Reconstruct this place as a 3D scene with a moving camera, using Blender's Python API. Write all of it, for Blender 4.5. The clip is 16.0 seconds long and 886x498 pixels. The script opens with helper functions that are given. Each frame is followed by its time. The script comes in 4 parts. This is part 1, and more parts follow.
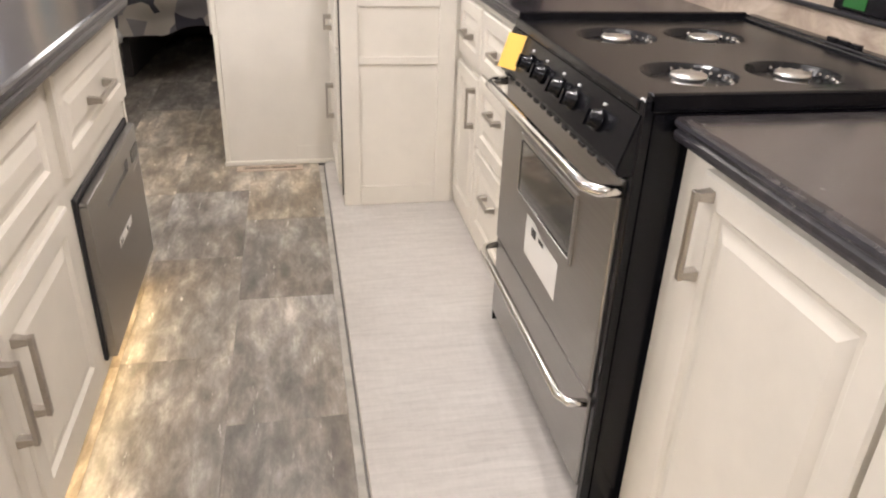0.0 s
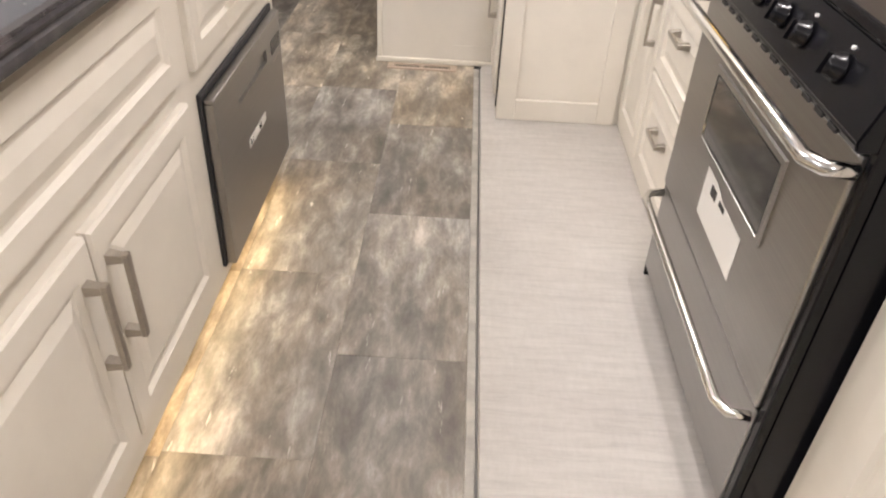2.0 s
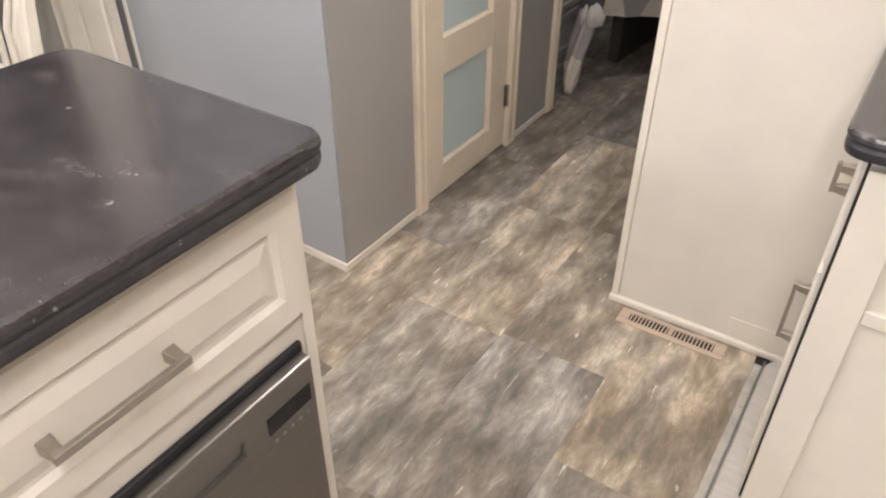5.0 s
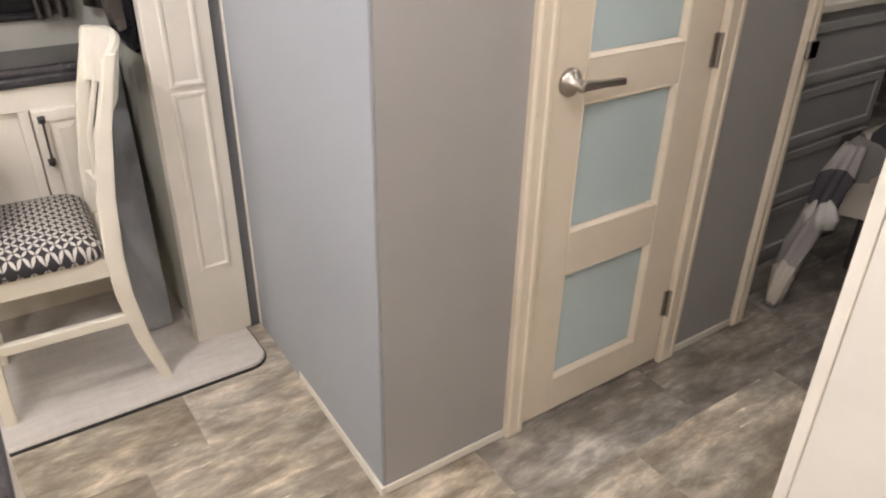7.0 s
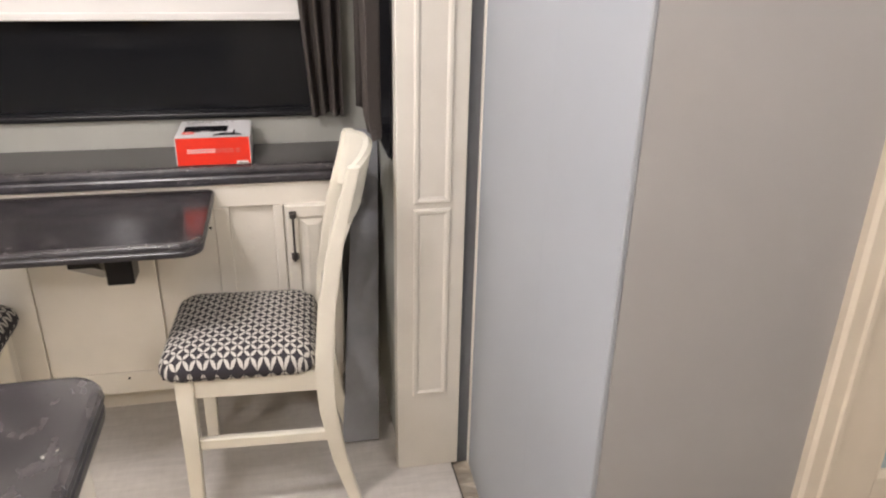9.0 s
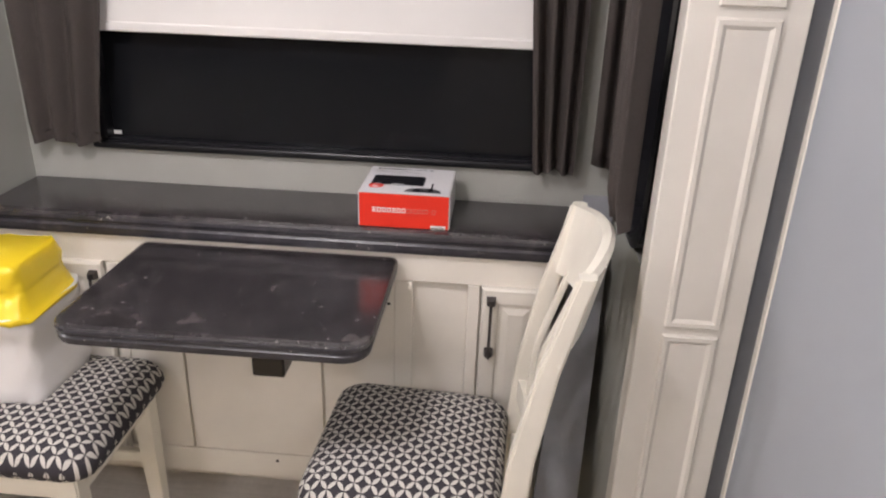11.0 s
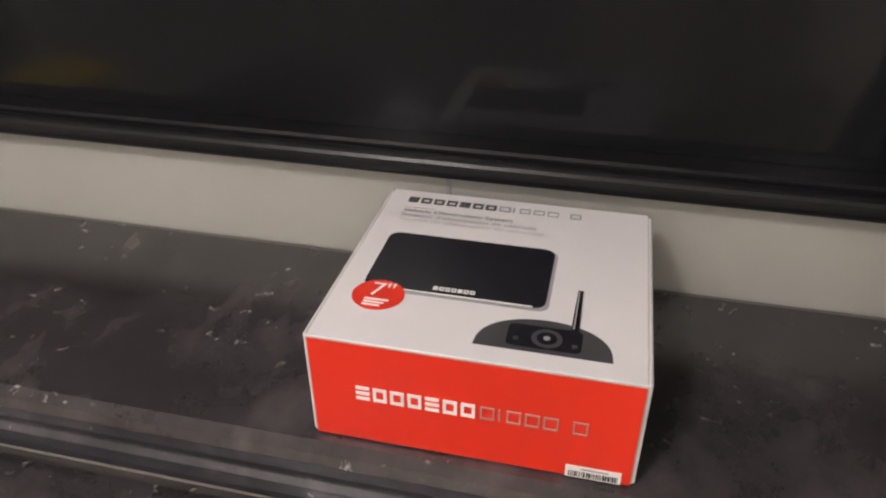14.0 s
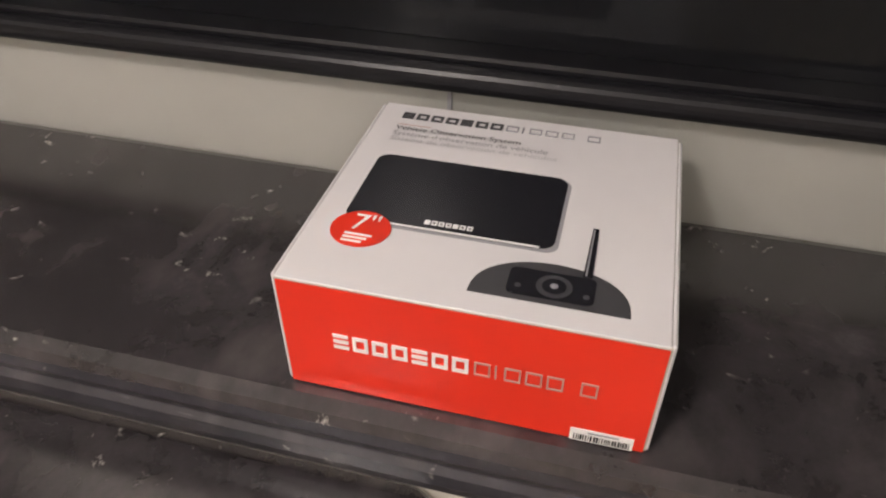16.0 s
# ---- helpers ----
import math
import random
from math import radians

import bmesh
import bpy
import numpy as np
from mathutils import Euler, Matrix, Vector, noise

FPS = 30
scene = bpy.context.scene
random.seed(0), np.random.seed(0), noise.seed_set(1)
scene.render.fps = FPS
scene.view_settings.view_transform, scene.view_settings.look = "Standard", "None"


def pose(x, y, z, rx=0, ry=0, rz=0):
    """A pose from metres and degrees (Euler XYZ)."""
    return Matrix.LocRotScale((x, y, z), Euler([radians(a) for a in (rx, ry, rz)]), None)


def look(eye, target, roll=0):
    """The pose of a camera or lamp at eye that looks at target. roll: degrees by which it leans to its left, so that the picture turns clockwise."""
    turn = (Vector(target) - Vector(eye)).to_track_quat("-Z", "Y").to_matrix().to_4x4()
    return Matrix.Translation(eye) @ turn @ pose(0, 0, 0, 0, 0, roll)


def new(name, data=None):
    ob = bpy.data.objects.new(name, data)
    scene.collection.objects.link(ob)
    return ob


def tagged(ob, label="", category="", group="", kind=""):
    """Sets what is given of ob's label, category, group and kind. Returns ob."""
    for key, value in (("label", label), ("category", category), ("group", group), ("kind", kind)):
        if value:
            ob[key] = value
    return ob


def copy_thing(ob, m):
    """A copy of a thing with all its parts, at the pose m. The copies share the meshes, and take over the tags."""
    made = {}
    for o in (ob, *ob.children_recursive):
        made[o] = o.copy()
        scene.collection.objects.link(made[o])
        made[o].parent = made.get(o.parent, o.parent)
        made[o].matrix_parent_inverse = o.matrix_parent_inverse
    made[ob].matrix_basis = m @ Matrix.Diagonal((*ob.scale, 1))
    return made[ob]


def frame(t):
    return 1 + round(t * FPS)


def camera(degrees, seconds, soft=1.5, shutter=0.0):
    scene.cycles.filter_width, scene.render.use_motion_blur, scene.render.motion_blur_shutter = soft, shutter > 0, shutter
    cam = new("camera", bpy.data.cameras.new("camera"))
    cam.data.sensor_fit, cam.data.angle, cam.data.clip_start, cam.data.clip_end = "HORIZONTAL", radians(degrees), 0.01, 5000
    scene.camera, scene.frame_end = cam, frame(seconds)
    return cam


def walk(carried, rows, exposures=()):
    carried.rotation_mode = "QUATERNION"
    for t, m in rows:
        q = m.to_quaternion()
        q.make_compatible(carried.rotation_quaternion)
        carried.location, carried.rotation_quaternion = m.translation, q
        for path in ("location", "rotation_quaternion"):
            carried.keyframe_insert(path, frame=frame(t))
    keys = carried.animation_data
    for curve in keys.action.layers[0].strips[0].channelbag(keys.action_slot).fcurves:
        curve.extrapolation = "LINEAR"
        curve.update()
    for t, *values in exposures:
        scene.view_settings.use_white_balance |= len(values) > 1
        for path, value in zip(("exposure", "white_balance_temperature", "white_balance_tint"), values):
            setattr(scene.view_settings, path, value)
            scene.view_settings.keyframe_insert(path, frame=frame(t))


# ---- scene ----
cam = camera(62.0, 16.0, soft=2.1)
PATH = [
    (0, (0.012, 1.231, 1.249), (0.381, 2.97, 0.333), 2.3),
    (0.5, (0.025, 1.231, 1.217), (0.284, 2.936, 0.202), 2.2),
    (1, (0.035, 1.242, 1.199), (0.194, 2.917, 0.117), 2.5),
    (1.5, (0.052, 1.296, 1.2), (0.114, 2.946, 0.07), 2.6),
    (2, (0.045, 1.485, 1.208), (0.026, 3.111, 0.043), 3.1),
    (2.5, (0.031, 1.691, 1.227), (-0.067, 3.299, 0.042), 3.2),
    (3, (0.105, 1.894, 1.273), (-0.134, 3.469, 0.063), 3.2),
    (3.5, (0.163, 2.127, 1.3), (-0.299, 3.652, 0.091), 2.8),
    (4, (0.147, 2.383, 1.313), (-0.478, 3.848, 0.103), 2.6),
    (4.5, (0.165, 2.641, 1.358), (-0.596, 4.04, 0.147), 1.4),
    (5, (0.179, 2.904, 1.379), (-0.708, 4.251, 0.196), 0.1),
    (5.2, (0.176, 2.989, 1.378), (-0.768, 4.321, 0.223), -0.4),
    (7.3, (0.012, 3.664, 1.394), (-1.483, 4.59, 0.441), 1.7),
    (7.5, (-0.039, 3.684, 1.406), (-1.571, 4.57, 0.473), 2.0),
    (8, (-0.147, 3.746, 1.44), (-1.756, 4.5, 0.522), 2.2),
    (8.5, (-0.188, 3.77, 1.488), (-1.871, 4.358, 0.582), 2.5),
    (9, (-0.212, 3.800, 1.412), (-2.006, 4.19, 0.612), 1.2),
    (9.5, (-0.269, 3.837, 1.448), (-2.093, 4.007, 0.645), 0.4),
    (9.7, (-0.304, 3.824, 1.468), (-2.127, 3.93, 0.652), 0.6),
    (11.8, (-1.161, 3.781, 1.314), (-2.984, 3.485, 0.546), 0.8),
    (12, (-1.272, 3.78, 1.294), (-3.082, 3.429, 0.518), 0.2),
    (12.5, (-1.481, 3.757, 1.25), (-3.265, 3.356, 0.438), -0.3),
    (13, (-1.65, 3.723, 1.215), (-3.407, 3.326, 0.348), -0.2),
    (13.5, (-1.77, 3.681, 1.192), (-3.47, 3.284, 0.217), -0.1),
    (14, (-1.85, 3.662, 1.163), (-3.494, 3.271, 0.093), -0.3),
    (14.5, (-1.898, 3.66, 1.146), (-3.485, 3.274, -0.009), -0.2),
    (15, (-1.92, 3.658, 1.132), (-3.464, 3.275, -0.08), -0.1),
    (15.5, (-1.923, 3.66, 1.131), (-3.435, 3.272, -0.119), -0.1),
    (16, (-1.908, 3.659, 1.138), (-3.403, 3.266, -0.13), 0.0),
]
walk(cam, [(t, look(eye, target, roll)) for t, eye, target, roll in PATH], exposures=((0, 0.05, 6500, 10), (3.0, 0.12, 6500, 10), (9.6, 0.08, 6500, 10), (11.8, -0.27, 6200, 14), (13.0, -0.28, 6300, 12), (14.5, -0.17, 6900, 12), (16.0, -0.17, 6900, 12)))

# ---- light ----
world = bpy.data.worlds.new("night")
world.use_nodes = True
world.node_tree.nodes["Background"].inputs[0].default_value = (0.02, 0.022, 0.03, 1)
world.node_tree.nodes["Background"].inputs[1].default_value = 0.3
scene.world = world


def area_lamp(name, at, size_x, size_y, watts, colour, target=None):
    data = bpy.data.lights.new(name, "AREA")
    data.shape, data.size, data.size_y, data.energy, data.color = "RECTANGLE", size_x, size_y, watts, colour
    ob = new(name, data)
    ob.matrix_world = look(at, target or (at[0], at[1] + 0.001, at[2] - 1))
    return ob


WARM = (1.0, 0.945, 0.945)
for i, (x, y, w) in enumerate(((0.25, 0.5, 15), (0.35, 2.7, 16.5), (-0.15, 4.4, 7), (-1.25, 3.15, 18), (-1.5, 1.2, 20), (-0.8, 6.15, 3.6))):
    data = bpy.data.lights.new("ceiling_lamp", "POINT")
    data.energy, data.color, data.shadow_soft_size = w * 2.3, WARM, 0.09
    new("ceiling_lamp", data).location = (x, y, 2.04)
# warm strip under the island cabinets
area_lamp("toe_strip_lamp", (-0.499, 1.7, 0.064), 3.6, 0.008, 2.7, (1.0, 0.74, 0.42), (-0.40, 1.7, 0.0))


area_lamp("toe_strip_lamp", (-0.986, 1.7, 0.064), 3.6, 0.008, 3.0, (1.0, 0.74, 0.42), (-1.085, 1.7, 0.0))

# ---- materials ----
def mat(name, colour, rough=0.5, metal=0.0, coat=0.0, spec=0.5):
    m = bpy.data.materials.new(name)
    m.use_nodes = True
    b = m.node_tree.nodes["Principled BSDF"]
    b.inputs["Base Color"].default_value = (*colour, 1)
    b.inputs["Roughness"].default_value = rough
    b.inputs["Metallic"].default_value = metal
    b.inputs["Coat Weight"].default_value = coat
    b.inputs["Specular IOR Level"].default_value = spec
    return m


def node(m, kind, **values):
    n = m.node_tree.nodes.new(kind)
    for key, value in values.items():
        n.inputs[key].default_value = value
    return n


def link(m, a, out, b, into):
    m.node_tree.links.new(a.outputs[out], b.inputs[into])


def noise_tex(m, scale, detail=6, rough=0.6, stretch=(1, 1, 1), per_object=False, distortion=0.0):
    """Noise in object space, stretched, optionally shifted per piece."""
    tc = node(m, "ShaderNodeTexCoord")
    mp = node(m, "ShaderNodeMapping")
    mp.inputs["Scale"].default_value = stretch
    link(m, tc, "Object", mp, "Vector")
    if per_object:
        info = node(m, "ShaderNodeObjectInfo")
        mul = node(m, "ShaderNodeMath")
        mul.operation = "MULTIPLY"
        mul.inputs[1].default_value = 53.0
        link(m, info, "Random", mul, 0)
        comb = node(m, "ShaderNodeCombineXYZ")
        for ax in range(3):
            link(m, mul, 0, comb, ax)
        link(m, comb, 0, mp, "Location")
    n = node(m, "ShaderNodeTexNoise", Scale=scale, Detail=detail, Roughness=rough, Distortion=distortion)
    link(m, mp, 0, n, "Vector")
    return n


def ramp(m, src, stops, out="Fac"):
    r = node(m, "ShaderNodeValToRGB")
    e = r.color_ramp.elements
    while len(e) < len(stops):
        e.new(0.5)
    for el, (p, c) in zip(e, stops):
        el.position, el.color = p, (*c, 1)
    link(m, src, out, r, "Fac")
    return r


def mix(m, a, b, fac=0.5, mode="MIX", fac_src=None):
    x = node(m, "ShaderNodeMix")
    x.data_type, x.blend_type = "RGBA", mode
    x.inputs[0].default_value = fac
    if fac_src:
        m.node_tree.links.new(fac_src, x.inputs[0])
    for s, i in ((a, 6), (b, 7)):
        if isinstance(s, tuple):
            x.inputs[i].default_value = (*s, 1)
        else:
            m.node_tree.links.new(s, x.inputs[i])
    return x


def to_colour(m, out):
    m.node_tree.links.new(out, m.node_tree.nodes["Principled BSDF"].inputs["Base Color"])


def bump(m, src, out, strength=0.2, dist=0.002):
    b = node(m, "ShaderNodeBump", Strength=strength, Distance=dist)
    link(m, src, out, b, "Height")
    link(m, b, 0, m.node_tree.nodes["Principled BSDF"], "Normal")


def rough_from(m, src, lo, hi, out="Fac"):
    r = node(m, "ShaderNodeMapRange")
    r.inputs["To Min"].default_value, r.inputs["To Max"].default_value = lo, hi
    link(m, src, out, r, 0)
    link(m, r, 0, m.node_tree.nodes["Principled BSDF"], "Roughness")


def painted(name, colour, rough=0.42, grime=0.06, scale=6.0):
    m = mat(name, colour, rough)
    big = noise_tex(m, scale, 5)
    dark = tuple(c * (1 - grime) for c in colour)
    light = tuple(min(1, c * (1 + grime * 0.4)) for c in colour)
    to_colour(m, ramp(m, big, ((0.35, dark), (0.65, light))).outputs[0])
    fine = noise_tex(m, 220, 3)
    bump(m, fine, "Fac", 0.06, 0.001)
    rough_from(m, big, rough - 0.05, rough + 0.08)
    return m


M_CAB = painted("cabinet_paint", (0.74, 0.70, 0.625), 0.40, 0.05)
M_PANEL = painted("panel_laminate", (0.75, 0.715, 0.645), 0.45, 0.04)
M_DOOR = painted("door_paint", (0.80, 0.71, 0.58), 0.42, 0.05)
M_TRIM = painted("trim_paint", (0.80, 0.76, 0.67), 0.42, 0.05)
M_CHAIR = painted("chair_paint", (0.80, 0.76, 0.66), 0.38, 0.06)
M_CEIL = painted("ceiling_vinyl", (0.86, 0.84, 0.81), 0.6, 0.03)
M_BLACK = mat("black_enamel", (0.006, 0.006, 0.008), 0.22, 0.0, 0.0, 0.28)
M_GAP = mat("dark_gap", (0.02, 0.018, 0.016), 0.8)
M_RUBBER = mat("black_rubber", (0.015, 0.015, 0.018), 0.5)
M_ALU = mat("burner_aluminium", (0.62, 0.61, 0.59), 0.34, 1.0)
M_CHROME = mat("chrome", (0.75, 0.74, 0.72), 0.12, 1.0)


def brushed(name, colour, rough, stretch):
    m = mat(name, colour, rough, 1.0)
    n = noise_tex(m, 60, 4, 0.6, stretch)
    to_colour(m, ramp(m, n, ((0.3, tuple(c * 0.82 for c in colour)), (0.7, colour))).outputs[0])
    rough_from(m, n, rough - 0.06, rough + 0.1)
    return m


M_NICKEL = brushed("brushed_nickel", (0.52, 0.48, 0.43), 0.36, (1, 1, 6))
M_STEEL = brushed("stainless_steel", (0.37, 0.36, 0.35), 0.30, (1, 0.05, 8))

# vinyl planks: weathered grey with whitish streaks along the aisle
M_PLANK = mat("weathered_vinyl_plank", (0.3, 0.28, 0.25), 0.42)
_a = noise_tex(M_PLANK, 7.0, 9, 0.68, (2.0, 0.72, 1), True, 0.2)
_b = noise_tex(M_PLANK, 24, 8, 0.73, (1.8, 0.30, 1), True, 0.05)
_c = noise_tex(M_PLANK, 2.2, 4, 0.5, (1, 0.6, 1), True)
_ra = ramp(M_PLANK, _a, ((0.31, (0.13, 0.123, 0.115)), (0.45, (0.225, 0.214, 0.20)), (0.56, (0.355, 0.342, 0.323)), (0.69, (0.64, 0.63, 0.61))))
_rb = ramp(M_PLANK, _b, ((0.3, (0.30, 0.29, 0.275)), (0.55, (0.58, 0.565, 0.54)), (0.75, (0.86, 0.85, 0.83))))
_m0 = mix(M_PLANK, _ra.outputs[0], _rb.outputs[0], 0.4, "OVERLAY")
# sparse worn white dashes along the grain
_d = noise_tex(M_PLANK, 26, 4, 0.6, (1.9, 0.30, 1), True, 0.2)
_rd = ramp(M_PLANK, _d, ((0.66, (0, 0, 0)), (0.73, (1, 1, 1))))
_m1 = mix(M_PLANK, _m0.outputs[2], (0.74, 0.73, 0.71), 0.5, "MIX", _rd.outputs[0])
_rc = ramp(M_PLANK, _c, ((0.34, (0.66, 0.62, 0.57)), (0.66, (1.22, 1.20, 1.18))))
_m2 = mix(M_PLANK, _m1.outputs[2], _rc.outputs[0], 1.0, "MULTIPLY")
_inf = node(M_PLANK, "ShaderNodeObjectInfo")
_ri = ramp(M_PLANK, _inf, ((0.0, (0.70, 0.68, 0.66)), (0.4, (0.96, 0.96, 0.97)), (0.7, (1.18, 1.11, 0.99)), (1.0, (1.40, 1.36, 1.28))), "Random")
_m3 = mix(M_PLANK, _m2.outputs[2], _ri.outputs[0], 1.0, "MULTIPLY")
# beige and blue-grey washes
_t = noise_tex(M_PLANK, 4.5, 5, 0.6, (1.5, 0.5, 1), True, 0.3)
_rt = ramp(M_PLANK, _t, ((0.36, (1.04, 0.995, 0.93)), (0.62, (0.975, 0.995, 1.01))))
_m4 = mix(M_PLANK, _m3.outputs[2], _rt.outputs[0], 1.0, "MULTIPLY")
to_colour(M_PLANK, _m4.outputs[2])
rough_from(M_PLANK, _b, 0.30, 0.52)
bump(M_PLANK, _b, "Fac", 0.12, 0.001)


def linen_floor(name, along, tint):
    m = mat(name, tint, 0.5)
    st = (0.12, 1, 1) if along == "x" else (1, 0.12, 1)
    a = noise_tex(m, 55, 8, 0.75, st, False, 0.3)
    b = noise_tex(m, 4, 5, 0.6, (0.5, 1, 1) if along == "x" else (1, 0.5, 1))
    a2 = noise_tex(m, 70, 6, 0.7, (1, 0.3, 1) if along == "x" else (0.3, 1, 1), False, 0.2)
    r2 = ramp(m, a2, ((0.3, (0.94, 0.935, 0.93)), (0.7, (1.04, 1.04, 1.04))))
    ra = ramp(m, a, ((0.3, tuple(c * 0.85 for c in tint)), (0.5, tint), (0.72, tuple(min(1, c * 1.13) for c in tint))))
    rb = ramp(m, b, ((0.3, (0.93, 0.92, 0.91)), (0.7, (1.04, 1.04, 1.03))))
    cross = mix(m, ra.outputs[0], r2.outputs[0], 1.0, "MULTIPLY")
    to_colour(m, mix(m, cross.outputs[2], rb.outputs[0], 1.0, "MULTIPLY").outputs[2])
    bump(m, a, "Fac", 0.2, 0.001)
    return m


M_SLIDE = linen_floor("kitchen_linen_vinyl", "x", (0.52, 0.50, 0.475))
M_SLIDE2 = linen_floor("dinette_linen_vinyl", "y", (0.61, 0.58, 0.55))


def stone_top(name, base, lift, rough):
    m = mat(name, base, rough)
    tc = noise_tex(m, 11, 10, 0.74, (1, 1, 1), False, 0.25)
    cl = ramp(m, tc, ((0.35, base), (0.62, tuple(c * 1.8 + lift for c in base)), (0.78, tuple(c * 3.4 + lift * 3 for c in base))))
    sp = noise_tex(m, 85, 3, 0.6, (1, 1, 1), False, 0.3)
    gate = noise_tex(m, 16, 3, 0.6)
    r1 = ramp(m, sp, ((0.65, (0, 0, 0)), (0.75, (1, 1, 1))))
    r2 = ramp(m, gate, ((0.50, (0, 0, 0)), (0.58, (1, 1, 1))))
    mul = mix(m, r1.outputs[0], r2.outputs[0], 1.0, "MULTIPLY")
    flecked = mix(m, cl.outputs[0], (0.34, 0.325, 0.30), 0.5, "MIX", mul.outputs[2])
    # soft pale smudges, a few centimetres long
    sm = noise_tex(m, 22, 3, 0.5, (0.8, 1.25, 1), False, 0.2)
    sg = noise_tex(m, 5, 3, 0.5)
    r3 = ramp(m, sm, ((0.52, (0, 0, 0)), (0.78, (0.30, 0.285, 0.285))))
    r4 = ramp(m, sg, ((0.40, (0.22, 0.22, 0.22)), (0.56, (1, 1, 1))))
    smudge = mix(m, r3.outputs[0], r4.outputs[0], 1.0, "MULTIPLY")
    to_colour(m, mix(m, flecked.outputs[2], (0.22, 0.19, 0.185), 0.5, "MIX", smudge.outputs[2]).outputs[2])
    rough_from(m, tc, rough - 0.02, rough + 0.05)
    bump(m, noise_tex(m, 130, 3), "Fac", 0.05, 0.001)
    return m


M_TOP = stone_top("dark_soapstone_laminate", (0.020, 0.0172, 0.0188), 0.007, 0.17)
M_TOP.node_tree.nodes["Principled BSDF"].inputs["Specular IOR Level"].default_value = 0.9
M_EDGE = stone_top("worn_worktop_edge", (0.018, 0.017, 0.021), 0.004, 0.32)
_n = noise_tex(M_EDGE, 40, 6, 0.7, (1, 0.22, 2.5))
_r = ramp(M_EDGE, _n, ((0.63, (0, 0, 0)), (0.76, (1, 1, 1))))
_old = M_EDGE.node_tree.nodes["Principled BSDF"].inputs["Base Color"].links[0].from_socket
to_colour(M_EDGE, mix(M_EDGE, _old, (0.20, 0.195, 0.19), 0.5, "MIX", _r.outputs[0]).outputs[2])
M_WALL = painted("grey_vinyl_wallboard", (0.345, 0.365, 0.39), 0.55, 0.03, 3.0)
_w = noise_tex(M_WALL, 400, 2, 0.5, (1, 1, 0.08))
bump(M_WALL, _w, "Fac", 0.12, 0.0008)
M_WALL2 = painted("hall_wallboard", (0.375, 0.365, 0.355), 0.55, 0.03, 3.0)
M_BOARD = painted("grey_padded_board", (0.27, 0.272, 0.29), 0.8, 0.22, 5.0)
M_DARKPULL = mat("dark_bronze_pull", (0.11, 0.10, 0.10), 0.4, 1.0)
M_GREY = painted("grey_carpet_board", (0.17, 0.175, 0.19), 0.8, 0.10, 9.0)
M_WHITEWALL = painted("dinette_wallboard", (0.37, 0.37, 0.335), 0.55, 0.05, 4.0)
M_FROST = mat("frosted_glass", (0.55, 0.66, 0.68), 0.35)
M_FROST.node_tree.nodes["Principled BSDF"].inputs["Coat Weight"].default_value = 0.3
M_PANE = mat("night_window_glass", (0.0085, 0.0090, 0.0105), 0.2, 0.0, 0.0, 0.20)
_g = noise_tex(M_PANE, 3, 3)
rough_from(M_PANE, _g, 0.05, 0.10)
M_WINFRAME = mat("black_window_frame", (0.010, 0.010, 0.012), 0.32, 0.0, 0.0, 0.25)
M_SHADE = painted("white_roller_shade", (0.71, 0.69, 0.66), 0.7, 0.03, 3.0)
M_CURTAIN = mat("taupe_curtain", (0.085, 0.072, 0.065), 0.9)
_cw = noise_tex(M_CURTAIN, 1300, 2, 0.5, (1, 1, 0.5))
to_colour(M_CURTAIN, ramp(M_CURTAIN, _cw, ((0.3, (0.082, 0.068, 0.062)), (0.7, (0.130, 0.108, 0.098)))).outputs[0])
bump(M_CURTAIN, _cw, "Fac", 0.15, 0.0006)
M_SPLASH = mat("beige_marble_backsplash", (0.5, 0.42, 0.33), 0.3)
_s = noise_tex(M_SPLASH, 7, 8, 0.6, (1, 1, 2.2), False, 1.2)
to_colour(M_SPLASH, ramp(M_SPLASH, _s, ((0.3, (0.28, 0.22, 0.17)), (0.55, (0.44, 0.365, 0.29)), (0.75, (0.58, 0.51, 0.43)))).outputs[0])
M_RED = painted("red_print", (0.72, 0.03, 0.012), 0.35, 0.06, 8.0)
M_CARD = painted("white_card_print", (0.70, 0.69, 0.70), 0.35, 0.04, 8.0)
M_KRAFT = mat("card_edge", (0.42, 0.40, 0.36), 0.6)
M_INK = mat("black_ink", (0.012, 0.012, 0.016), 0.25)
M_INKGREY = mat("grey_ink", (0.30, 0.30, 0.32), 0.4)
M_INKLIGHT = mat("pale_grey_ink", (0.45, 0.45, 0.46), 0.4)
M_DARKINK = mat("charcoal_ink", (0.05, 0.05, 0.055), 0.35)
M_SILVER = mat("silver_ink", (0.42, 0.25, 0.22), 0.4)
M_WHITEINK = mat("white_ink", (0.85, 0.84, 0.83), 0.4)
M_YELLOW = mat("yellow_paper", (0.85, 0.50, 0.10), 0.6)
M_PAPER = mat("white_paper", (0.78, 0.77, 0.74), 0.6)
M_LED = mat("green_display", (0.01, 0.03, 0.01), 0.2)
_e = M_LED.node_tree.nodes["Principled BSDF"]
_e.inputs["Emission Color"].default_value, _e.inputs["Emission Strength"].default_value = (0.1, 0.8, 0.15, 1), 0.12
M_LAMP = mat("lamp_lens", (0.9, 0.9, 0.85), 0.4)
_e = M_LAMP.node_tree.nodes["Principled BSDF"]
_e.inputs["Emission Color"].default_value, _e.inputs["Emission Strength"].default_value = (1, 0.86, 0.7, 1), 14.0
M_STRIP = mat("warm_led_strip", (0.9, 0.8, 0.6), 0.4)
